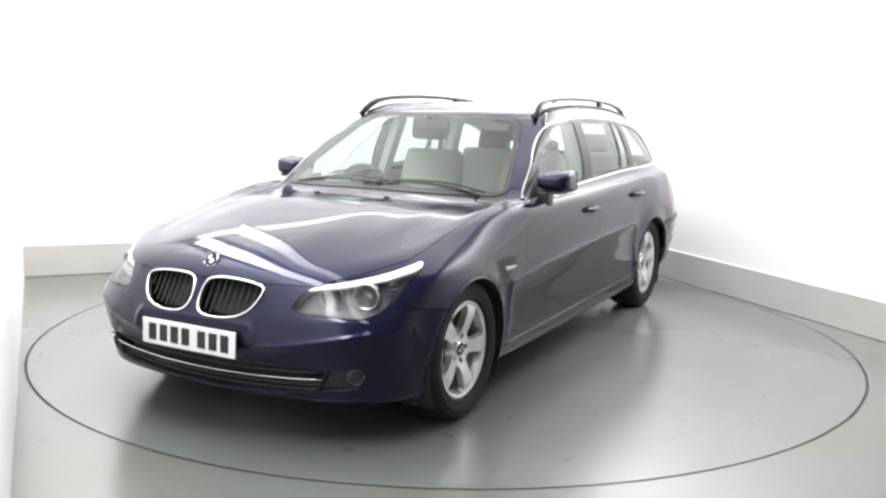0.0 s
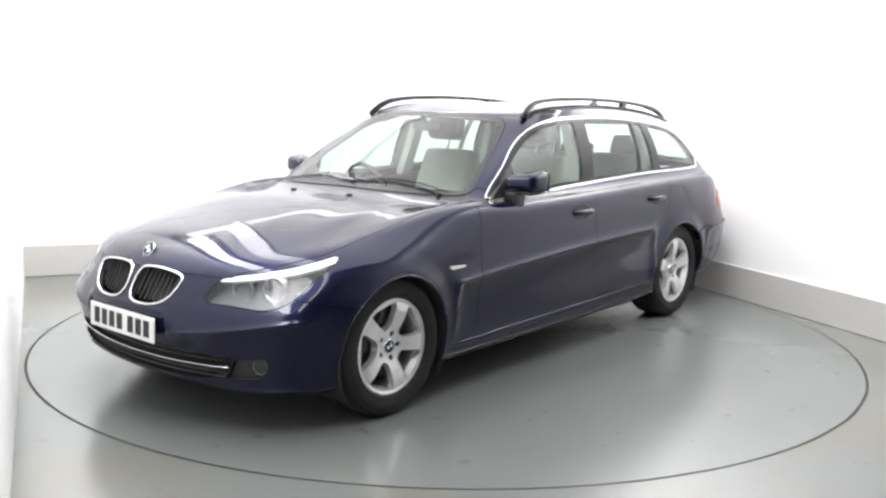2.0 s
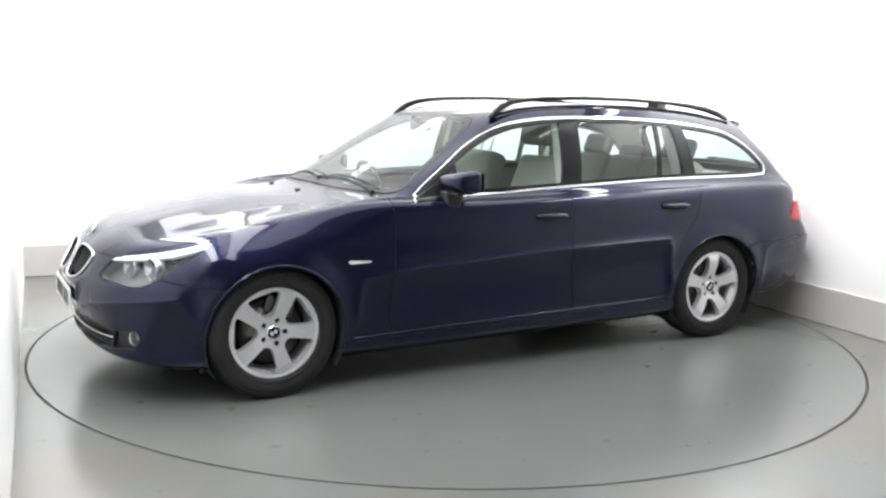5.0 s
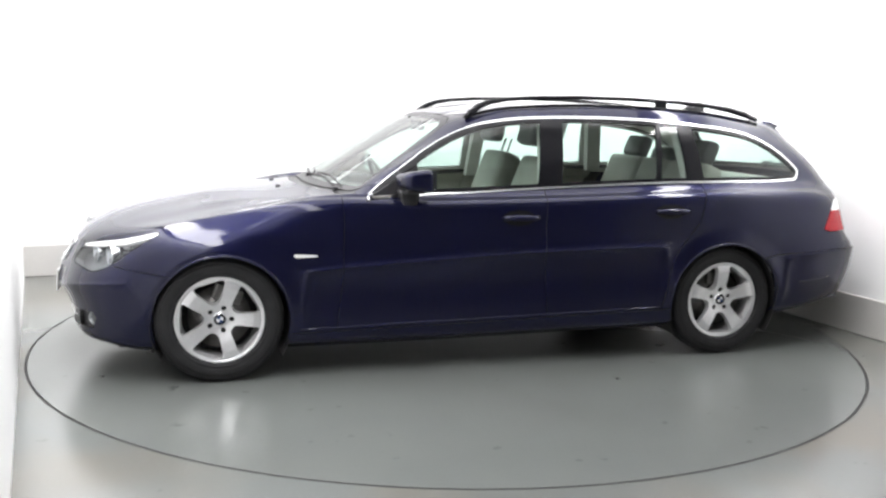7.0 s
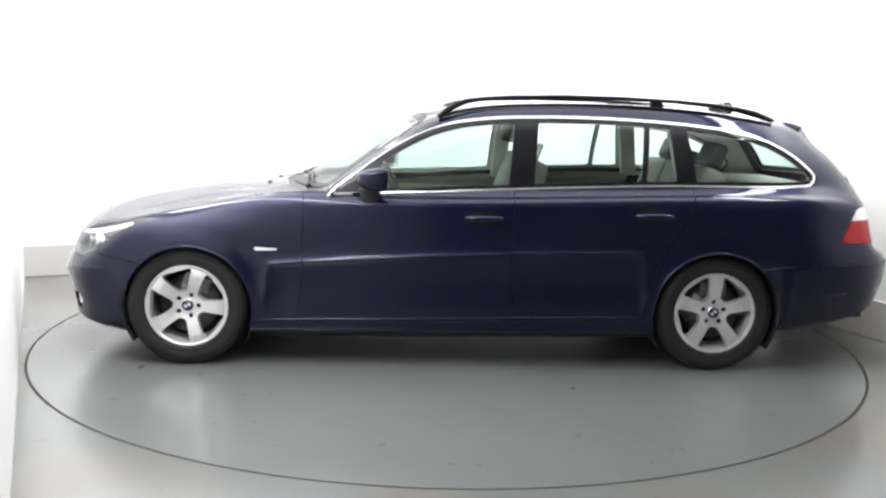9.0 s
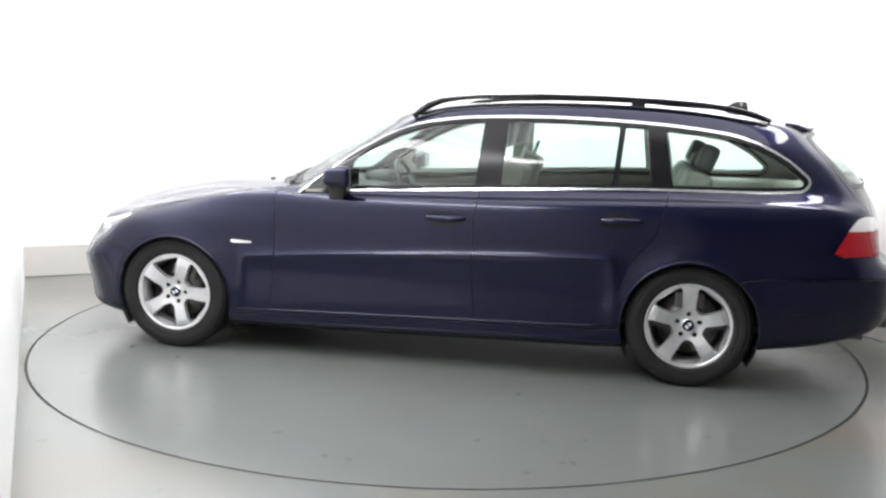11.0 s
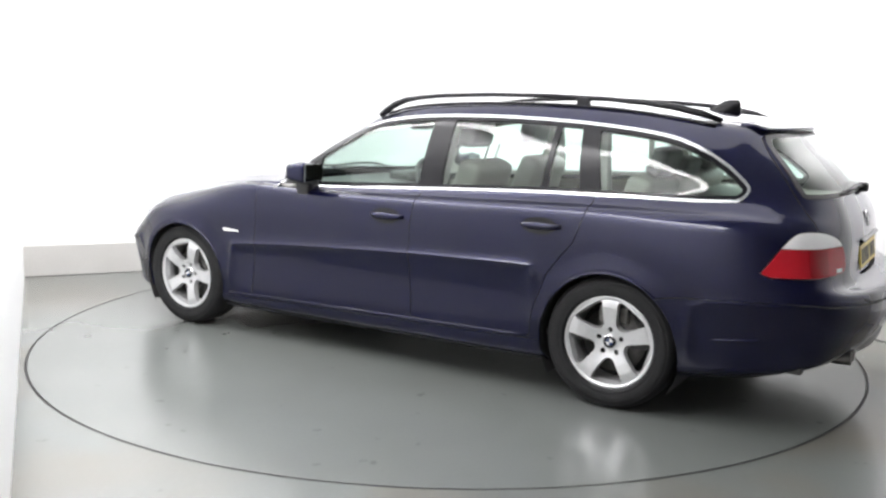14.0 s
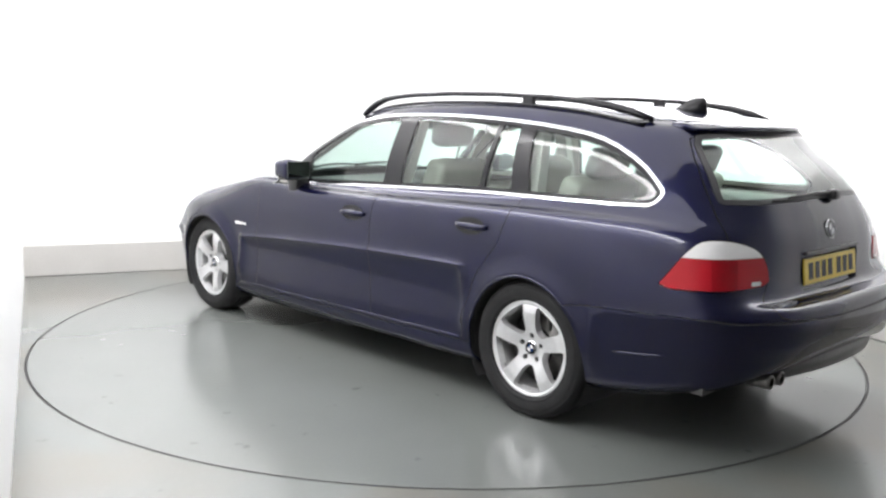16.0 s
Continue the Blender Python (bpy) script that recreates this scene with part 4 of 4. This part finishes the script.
        bm.transform(Matrix.Translation((-2.470, y, 0.349)) @ Matrix.Rotation(math.pi, 4, "Z"))
        part("tail_pipe", bm, DISC, car, "steel tail pipe", True)


def build_sides(car, bvh):
    # door handles; the shade of their cups is a flat black patch on the door
    for x, z in ((-0.155, 0.832), (-1.075, 0.858)):
        def bar():
            p, n = surface_point(bvh, x, z)
            bm = bmesh.new()
            path, rad = [], []
            for i in range(13):
                t = i / 12
                q, _ = surface_point(bvh, x + 0.105 - 0.21 * t, z)
                path.append(q + Vector((0, 0.026 * min(1, 4 * t, 4 * (1 - t)) ** 0.5 + 0.002, 0)))
                rad.append(0.0095 + 0.0055 * math.sin(math.pi * t))
            return tube(path, rad, 10, bm, 1.25)
        def cup_shade():
            bm = bmesh.new()
            rows = []
            for i in range(7):
                a = math.pi * i / 6
                rows.append((x + 0.012 + 0.098 * math.cos(a), 0.041 * math.sin(a)))
            top = [surface_point(bvh, px, z + dz)[0] + Vector((0, 0.0015, 0)) for px, dz in rows]
            bot = [surface_point(bvh, px, z - dz * 1.05)[0] + Vector((0, 0.0015, 0)) for px, dz in rows]
            va, vb = [bm.verts.new(v) for v in top], [bm.verts.new(v) for v in bot]
            mid = [bm.verts.new((a + b) / 2 + Vector((0, -0.0, 0))) for a, b in zip(top, bot)]
            for i in range(6):
                for q in ((va[i], va[i + 1], mid[i + 1], mid[i]), (mid[i], mid[i + 1], vb[i + 1], vb[i])):
                    bm.faces.new(q)
            bmesh.ops.remove_doubles(bm, verts=bm.verts[:], dist=1e-5)
            bmesh.ops.recalc_face_normals(bm, faces=bm.faces[:])
            return bm
        hs = two_sides("door_handle", bar, PAINT, car, "", True)
        for h, f in zip(hs, (False, True)):
            part("grip_shade", flip_y(cup_shade()) if f else cup_shade(), GLOSSBLACK, h, "flat black patch for the grip recess's shade")
    # mirrors
    def head():
        bm = box(0.385, 0.535, 0.808, 0.982, 0.972, 1.098, 0.04, 4)
        for v in bm.verts:
            f = (v.co.x - 0.375) / 0.18
            k = 1 - 0.45 * f ** 2
            v.co.z = 1.032 + (v.co.z - 1.032) * k
            v.co.x -= 0.05 * ((v.co.y - 0.825) / 0.19) ** 2
            if v.co.y < 0.875:
                v.co.z = 1.025 + (v.co.z - 1.025) * 0.8
        return bm
    # the foot's lower end stands in for the mirror's dark reflection on the door
    def foot():
        bm = box(0.405, 0.52, 0.80, 0.872, 0.888, 0.985, 0.015, 2)
        for v in bm.verts:
            if v.co.z > 0.95 and v.co.y < 0.85:
                v.co.y -= 0.02
            if v.co.z < 0.93:
                v.co.x = 0.462 + (v.co.x - 0.462) * 0.7
        return bm
    for ob, f in zip(two_sides("door_mirror", head, PAINT, car, "body-coloured door mirror", True), (False, True)):
        b = foot()
        part("mirror_foot", flip_y(b) if f else b, BLACK, ob, "black mirror foot, extended down as the mirror's dark reflection", True)
        g = box(0.364, 0.3725, 0.826, 0.978, 0.988, 1.084, 0.003)
        g.transform(Matrix.Translation((-0.018, 0, 0)))
        part("mirror_glass", flip_y(g) if f else g, MIRROR_GLASS, ob, "mirror glass")
        l = box(0.40, 0.50, 0.84, 0.95, 0.969, 0.985, 0.006)
        part("lower_shell", flip_y(l) if f else l, BLACK, ob, "black lower shell", True)
        tri = bmesh.new()
        pts = [surface_point(bvh, x, z)[0] for x, z in ((0.66, 0.948), (0.40, 0.962), (0.40, 1.105))]
        vs = [tri.verts.new(p + Vector((0, 0.002, 0))) for p in pts] + [tri.verts.new(p + Vector((0, -0.02, 0))) for p in pts]
        for q in ((0, 1, 2), (5, 4, 3), (0, 3, 4, 1), (1, 4, 5, 2), (2, 5, 3, 0)):
            tri.faces.new([vs[i] for i in q])
        bmesh.ops.recalc_face_normals(tri, faces=tri.faces[:])
        part("mirror_triangle", flip_y(tri) if f else tri, BLACK, ob)
    # roof rails
    def rail():
        pts = [(0.095, 1.362, 0.612), (0.06, 1.392, 0.604), (0.01, 1.427, 0.592), (-0.06, 1.454, 0.583), (-0.16, 1.469, 0.578), (-0.3, 1.480, 0.576), (-0.6, 1.489, 0.575), (-0.93, 1.487, 0.572), (-1.25, 1.475, 0.566),
               (-1.45, 1.459, 0.558), (-1.60, 1.440, 0.55), (-1.72, 1.414, 0.54), (-1.82, 1.382, 0.53)]
        return tube([(x, y, z) for x, z, y in pts], [0.016, 0.019, 0.019, 0.016] + [0.0125] * 5 + [0.015, 0.018, 0.019, 0.013], 10)
    def post():
        return box(-1.168, -1.098, 0.555, 0.582, 1.415, 1.483, 0.006)
    def strip():
        pts = []
        for x in np.linspace(0.06, -1.80, 28):
            h = bvh.ray_cast(Vector((x, 0.575 - 0.02 * max(0, -x - 1.2), 3)), Vector((0, 0, -1)))[0]
            pts.append(h + Vector((0, 0, 0.003)))
        return tube(pts, 0.012, 6, None, 0.7)
    for r, f in zip(two_sides("roof_rail", rail, GLOSSBLACK, car, "black roof rail", True), (False, True)):
        part("rail_post", flip_y(post()) if f else post(), GLOSSBLACK, r, "rail post")
        part("rail_strip", flip_y(strip()) if f else strip(), GLOSSBLACK, r, "roof edge strip", True)
    # fin aerial
    bm = box(-1.77, -1.54, -0.027, 0.027, 1.40, 1.488, 0.0)
    for v in bm.verts:
        if v.co.z > 1.45:
            v.co.y *= 0.3
            v.co.x = -1.762 if v.co.x < -1.7 else -1.69
    bmesh.ops.bevel(bm, geom=bm.edges[:], offset=0.008, segments=2, affect="EDGES")
    part("aerial_fin", bm, GLOSSBLACK, car, "dark fin aerial on the roof", True)
    # side repeater lamps
    def rep():
        bm = bmesh.new()
        a = [surface_point(bvh, x, z) for x, z in ((1.075, 0.652), (1.065, 0.660), (0.955, 0.652), (0.95, 0.644), (1.06, 0.640))]
        up = [bm.verts.new(p + Vector((0, 0.006, 0))) for p, n in a]
        dn = [bm.verts.new(p - Vector((0, 0.004, 0))) for p, n in a]
        bm.faces.new(up), bm.faces.new(dn[::-1])
        for i in range(5):
            bm.faces.new((up[i], dn[i], dn[(i + 1) % 5], up[(i + 1) % 5]))
        bmesh.ops.recalc_face_normals(bm, faces=bm.faces[:])
        return bm
    two_sides("side_indicator", rep, WHITE_LENS, car, "small clear side indicator")
    # washer jets and wipers
    for y in (0.22, -0.22):
        p = bvh.ray_cast(Vector((1.09, y, 3)), Vector((0, 0, -1)))[0]
        part("washer_jet", box(p.x - 0.014, p.x + 0.014, y - 0.012, y + 0.012, p.z - 0.006, p.z + 0.009, 0.005), BLACK, car, "black washer jet", True)
    for y0, y1 in ((-0.55, 0.05), (-0.05, 0.60)):
        pts = []
        for t in np.linspace(0, 1, 6):
            y = y0 + (y1 - y0) * t
            x = 0.90 - 0.22 * y * y - 0.03 * math.sin(3 * t)
            h = bvh.ray_cast(Vector((x, y, 3)), Vector((0, 0, -1)))[0]
            pts.append(h + Vector((0.0, 0, 0.008)))
        wp = part("wiper", tube(pts, 0.005, 6), BLACK, car, "black windscreen wiper", True)
        part("blade", tube([p + Vector((-0.03, 0.04, 0.010)) for p in pts[1:]], 0.004, 6), BLACK, wp, smooth=True)
        p = pts[-1]
        part("pivot", box(p.x - 0.014, p.x + 0.014, p.y - 0.012, p.y + 0.012, p.z - 0.02, p.z + 0.008, 0.005), BLACK, wp, smooth=True)
    # rounded bead added where the doors meet the sill, to draw the crease's glint
    def glint_bead():
        pts = []
        for x in np.linspace(1.04, -1.02, 24):
            pts.append(surface_point(bvh, x, 0.262 + (0.98 - x) * 0.0205)[0] + Vector((0, -0.001, 0)))
        return tube(pts, 0.006, 8)
    two_sides("sill_glint_bead", glint_bead, PAINT, car, "", True)
    # small flaps under the nose, ahead of the wheels
    two_sides("air_flap", lambda: box(1.765, 1.785, 0.62, 0.80, 0.15, 0.21, 0.006), BLACK, car, "black rubber air flap")


def build_under(car):
    part("underbody", box(-1.75, 1.95, -0.72, 0.72, 0.165, 0.20, 0.02), UNDER, car, "black underbody")
    part("silencer", box(-2.15, -1.85, 0.25, 0.60, 0.31, 0.38, 0.03), UNDER, car, "dark silencer box")
    part("bulkhead", box(1.0, 1.04, -0.72, 0.72, 0.2, 0.92), UNDER, car)
    for cx, cz, r in ARCHES:
        def liner():
            bm = bmesh.new()
            rows = []
            for i in range(25):
                a = math.radians(-32 + 244 * i / 24)
                x, z = cx + (r + 0.006) * math.cos(a), cz + (r + 0.006) * math.sin(a)
                rows.append([bm.verts.new((x, y, z)) for y in (0.885, 0.60, 0.45)] + [bm.verts.new((cx, 0.45, cz))])
            for a, b in zip(rows, rows[1:]):
                for k in range(2):
                    bm.faces.new((a[k], b[k], b[k + 1], a[k + 1]))
                bm.faces.new((a[2], b[2], b[3]))
            return bm
        two_sides("arch_liner", liner, UNDER, car, "black wheel arch liner", True)
        def lip():
            pts = []
            for i in range(33):
                a = math.radians(-22 + 224 * i / 32)
                x, z = cx + (r + 0.001) * math.cos(a), cz + (r + 0.001) * math.sin(a)
                h = BVH.ray_cast(Vector((x, 3, z)), Vector((0, -1, 0)))[0]
                if h:
                    pts.append(h + Vector((0, -0.003, 0)))
            return tube(pts, 0.0075, 6)
        two_sides("arch_lip", lip, PAINT, car, "", True)


def wheel_face():
    """The face of the rim: a dished disc with five openings."""
    rs = np.concatenate([np.linspace(0.0, 0.06, 7), np.linspace(0.066, 0.205, 30), np.linspace(0.208, 0.228, 8)])
    na = 240
    def dish(r):
        q = np.linspace(-0.02, 0.25, 541)
        w = np.hanning(35)
        return np.interp(r, q, np.convolve(np.interp(np.pad(q, 17, "edge"), [0, 0.03, 0.045, 0.075, 0.12, 0.17, 0.200, 0.207, 0.215, 0.222, 0.228], [-0.022, -0.022, -0.024, -0.016, -0.002, 0.006, 0.002, -0.003, 0.004, 0.005, 0.000]), w / w.sum(), "valid"))
    A = np.arange(na) * 2 * math.pi / na
    R, AA = np.meshgrid(rs, A, indexing="ij")
    V = np.stack([R * np.cos(AA), dish(R), R * np.sin(AA)], -1).reshape(-1, 3)
    i, j = np.meshgrid(np.arange(len(rs) - 1), np.arange(na), indexing="ij")
    a, b = (i * na + j).ravel(), (i * na + (j + 1) % na).ravel()
    c, d = b + na, a + na
    T = np.concatenate([np.stack([a, b, c], 1), np.stack([a, c, d], 1)])
    g = np.gradient(dish(rs), rs)
    N = np.stack([-g[:, None] * np.cos(A), np.ones((len(rs), na)), -g[:, None] * np.sin(A)], -1).reshape(-1, 3)
    N /= np.linalg.norm(N, axis=1)[:, None]
    rr, aa = np.hypot(V[:, 0], V[:, 2]), np.arctan2(V[:, 2], V[:, 0])
    # openings lie midway between the spokes (spokes at 0, 72, ...)
    k = (aa - math.radians(36)) / math.radians(72)
    da = (k - np.round(k)) * math.radians(72)
    u, w = rr * np.cos(da), rr * np.sin(da)
    half = [(0.078, 0.014), (0.092, 0.030), (0.125, 0.049), (0.162, 0.072), (0.186, 0.084), (0.196, 0.066)]
    o = chaikin(half + [(0.2005, 0.0)] + [(p, -q) for p, q in half[::-1]], 2)
    d = inside(np.stack([u, w], 1), o)
    ks = aa / math.radians(72)
    ds = (ks - np.round(ks)) * math.radians(72)
    bolt = np.hypot(rr * np.cos(ds) - 0.0585, rr * np.sin(ds)) - 0.013
    return cut((V, N, T), -np.minimum(d, bolt))


def build_wheels(car):
    face = wheel_face()
    face = flanged(face, 0.034)
    for side in (1, -1):
        for wx, wz, phase in WHEELS:
            M = face
            w = panel("wheel", M, ALLOY, car, "silver five-spoke alloy wheel", depth=0)
            turn = Matrix.Rotation(-radians(phase), 4, "Y")
            w.matrix_local = Matrix.Translation((wx, side * 0.868, 0.3255)) @ (Matrix.Rotation(math.pi, 4, "Z") if side < 0 else Matrix.Identity(4)) @ turn
            tyre = [(0.222, -0.004), (0.228, 0.010), (0.236, 0.017), (0.243, 0.0205), (0.246, 0.0185), (0.250, 0.0205), (0.262, 0.024), (0.280, 0.0238), (0.291, 0.0215), (0.293, 0.0185), (0.296, 0.0185), (0.298, 0.0195), (0.305, 0.014), (0.318, 0.0), (0.3255, -0.022), (0.3275, -0.05), (0.3275, -0.062), (0.320, -0.063), (0.320, -0.071),
                    (0.328, -0.072), (0.328, -0.096), (0.320, -0.097), (0.320, -0.105), (0.328, -0.106), (0.3275, -0.15), (0.324, -0.18), (0.31, -0.205), (0.28, -0.215), (0.23, -0.20), (0.222, -0.19)]
            part("tyre", revolve([(r, h) for r, h in tyre], 72), RUBBER, w, "black road tyre", True)
            part("barrel", revolve([(0.226, 0.004), (0.216, -0.012), (0.198, -0.022), (0.192, -0.10), (0.20, -0.18), (0.224, -0.195)], 64), DARK_ALLOY, w, "", True)
            part("brake_disc", revolve([(0.07, -0.055), (0.085, -0.075), (0.158, -0.075), (0.158, -0.10), (0.07, -0.10)], 48), DISC, w, "worn steel brake disc", True)
            part("hub_back", revolve([(0.0, -0.03), (0.075, -0.032), (0.085, -0.06), (0.085, -0.12), (0.19, -0.12), (0.19, -0.19), (0, -0.19)], 40), UNDER, w, "", True)
            part("caliper", box(0.085, 0.168, -0.13, -0.05, -0.075, 0.075, 0.015), DISC, w)
            cap = part("hub_cap", revolve([(0, -0.013), (0.026, -0.013), (0.032, -0.015), (0.035, -0.024)], 32), CHROME, w, "round hub cap", True)
            part("ring", revolve([(0.0185, -0.0124), (0.021, -0.0115), (0.0275, -0.012), (0.0295, -0.014)], 32), GLOSSBLACK, cap, smooth=True)
            for q in range(4):
                bm = bmesh.new()
                c = bm.verts.new((0, -0.0119, 0))
                arc = [bm.verts.new((0.0175 * math.cos(a), -0.0119, 0.0175 * math.sin(a))) for a in np.linspace(q * math.pi / 2, (q + 1) * math.pi / 2, 6)]
                for u, v in zip(arc, arc[1:]):
                    bm.faces.new((c, v, u))
                part("quarter", bm, BLUE_ENAMEL if q % 2 else WHITE_ENAMEL, cap)
            for k in range(5):
                a = radians(72 * k)
                bm = revolve([(0, -0.016), (0.0065, -0.016), (0.0075, -0.022), (0.0075, -0.03)], 6, at=(0.0585 * math.cos(a), -0.02, 0.0585 * math.sin(a)))
                part("bolt", bm, DISC, w)


def build_cabin(car):
    part("cabin_floor", box(-2.3, 1.0, -0.80, 0.80, 0.30, 0.33), DASH, car, "dark cabin carpet")
    # dashboard
    bm = box(0.42, 0.90, -0.72, 0.72, 0.62, 0.945, 0.05, 3)
    for v in bm.verts:
        if v.co.x < 0.55 and v.co.z > 0.8:
            v.co.z -= 0.02
    part("dashboard", bm, DASH, car, "dark grey dashboard", True)
    part("instrument_hood", box(0.44, 0.62, -0.54, -0.20, 0.90, 0.985, 0.035, 3), DASH, car, "", True)
    # steering wheel on the far side
    bm = revolve([(0.175 + 0.014 * math.cos(a), 0.014 * math.sin(a)) for a in np.linspace(0, 2 * math.pi, 9)[:-1]], 36, "x", closed=True)
    sw_m = Matrix.Translation((0.36, -0.37, 0.90)) @ Matrix.Rotation(radians(24), 4, "Y")
    bm.transform(sw_m)
    sw = part("steering_wheel", bm, DASH, car, "dark leather steering wheel", True)
    bm = box(-0.03, 0.03, -0.07, 0.07, -0.06, 0.06, 0.02)
    bm.transform(sw_m)
    part("hub", bm, DASH, sw, smooth=True)
    for a in (0, 180, 270):
        bm = box(-0.012, 0.012, 0.05, 0.17, -0.016, 0.016, 0.005)
        bm.transform(sw_m @ Matrix.Rotation(radians(a), 4, "X"))
        part("spoke", bm, DASH, sw)
    # front seats
    for y in (0.37, -0.37):
        lean = Matrix.Translation((-0.28, y, 0.56)) @ Matrix.Rotation(radians(-20), 4, "Y")
        bm = box(-0.28, 0.26, y - 0.25, y + 0.25, 0.38, 0.56, 0.06, 4)
        seat = part("front_seat", bm, LEATHER, car, "grey leather front seat", True)
        b = box(-0.075, 0.075, -0.245, 0.245, -0.05, 0.60, 0.06, 4)
        for v in b.verts:
            if v.co.z > 0.35:
                v.co.y *= 0.86
        b.transform(lean)
        part("seat_back", b, LEATHER, seat, "", True)
        h = box(-0.05, 0.05, -0.135, 0.135, 0.645, 0.815, 0.045, 4)
        h.transform(lean @ pose(0.03, 0, 0, 0, 8, 0))
        part("headrest", h, HEADREST, seat, "", True)
        for dy in (0.06, -0.06):
            t = tube([(0, dy, 0.55), (0, dy, 0.70)], 0.007, 6)
            t.transform(lean)
            part("headrest_post", t, CHROME, seat)
    # rear bench
    bm = box(-1.30, -0.72, -0.66, 0.66, 0.38, 0.58, 0.06, 4)
    bench = part("rear_bench", bm, LEATHER, car, "grey leather rear bench", True)
    for y, w in ((0.42, 0.235), (0.0, 0.17), (-0.42, 0.235)):
        lean = Matrix.Translation((-1.27, y, 0.56)) @ Matrix.Rotation(radians(-22), 4, "Y")
        b = box(-0.07, 0.07, -w, w, -0.05, 0.58, 0.05, 4)
        b.transform(lean)
        part("seat_back", b, LEATHER, bench, "", True)
        h = box(-0.045, 0.045, -0.13, 0.13, 0.585 if y else 0.57, 0.735 if y else 0.67, 0.04, 4)
        h.transform(lean)
        part("headrest", h, HEADREST, bench, "", True)
    # load cover, side linings of the boot
    part("load_cover", box(-2.22, -1.47, -0.60, 0.60, 0.985, 1.0, 0.005), LEATHER, car, "grey load cover")
    part("boot_floor", box(-2.33, -1.45, -0.66, 0.66, 0.60, 0.63), DASH, car, "dark boot carpet")
    two_sides("boot_lining", lambda: box(-2.15, -1.42, 0.66, 0.685, 0.6, 1.0, 0.01), LEATHER, car, "grey boot side lining")
    # pillars inside the glass
    def post(x0, z0, x1, z1, y0, y1, w):
        bm = box(-w / 2, w / 2, -0.03, 0.03, 0, 1, 0.0)
        for v in bm.verts:
            t = v.co.z
            v.co.x += x0 + (x1 - x0) * t
            v.co.y += y0 + (y1 - y0) * t
            v.co.z = z0 + (z1 - z0) * t
        return bm
    two_sides("pillar_trim", lambda: post(-0.36, 0.94, -0.39, 1.36, 0.735, 0.60, 0.085), LINING, car, "pale pillar trim")
    two_sides("pillar_trim", lambda: post(-1.30, 0.98, -1.24, 1.34, 0.715, 0.60, 0.10), LINING, car, "pale pillar trim")
    # inner mirror and sun visors
    part("inner_mirror", box(0.20, 0.235, -0.115, 0.115, 1.275, 1.335, 0.018, 3), BLACK, car, "black inner mirror", True)
    part("mirror_stalk", tube([(0.235, 0, 1.32), (0.275, 0, 1.355)], 0.014, 8), BLACK, car)
    for y in (0.33, -0.33):
        part("sun_visor", box(0.02, 0.13, y - 0.17, y + 0.17, 1.362, 1.376, 0.005), LINING, car, "pale sun visor")


def estate_car():
    car = tagged(new("estate_car"), "dark blue metallic estate car standing on the turntable", "car")
    kid, low, fog, head, tail, doors = build_body(car)
    build_nose(car, BVH, kid, low, fog, head)
    build_tail(car, BVH, tail)
    build_sides(car, BVH)
    build_under(car)
    build_wheels(car)
    build_cabin(car)
    return car


HALF = (SV, SN, ST)
FULL = joined(HALF, mirrored(HALF))
BVH = BVHTree.FromPolygons(FULL[0].tolist(), FULL[2].tolist())
car = estate_car()


def motions():
    for ob in (turntable, car):
        walk(ob, [(t, pose(0, 0, 0, 0, 0, a)) for t, a in YAW])


motions()
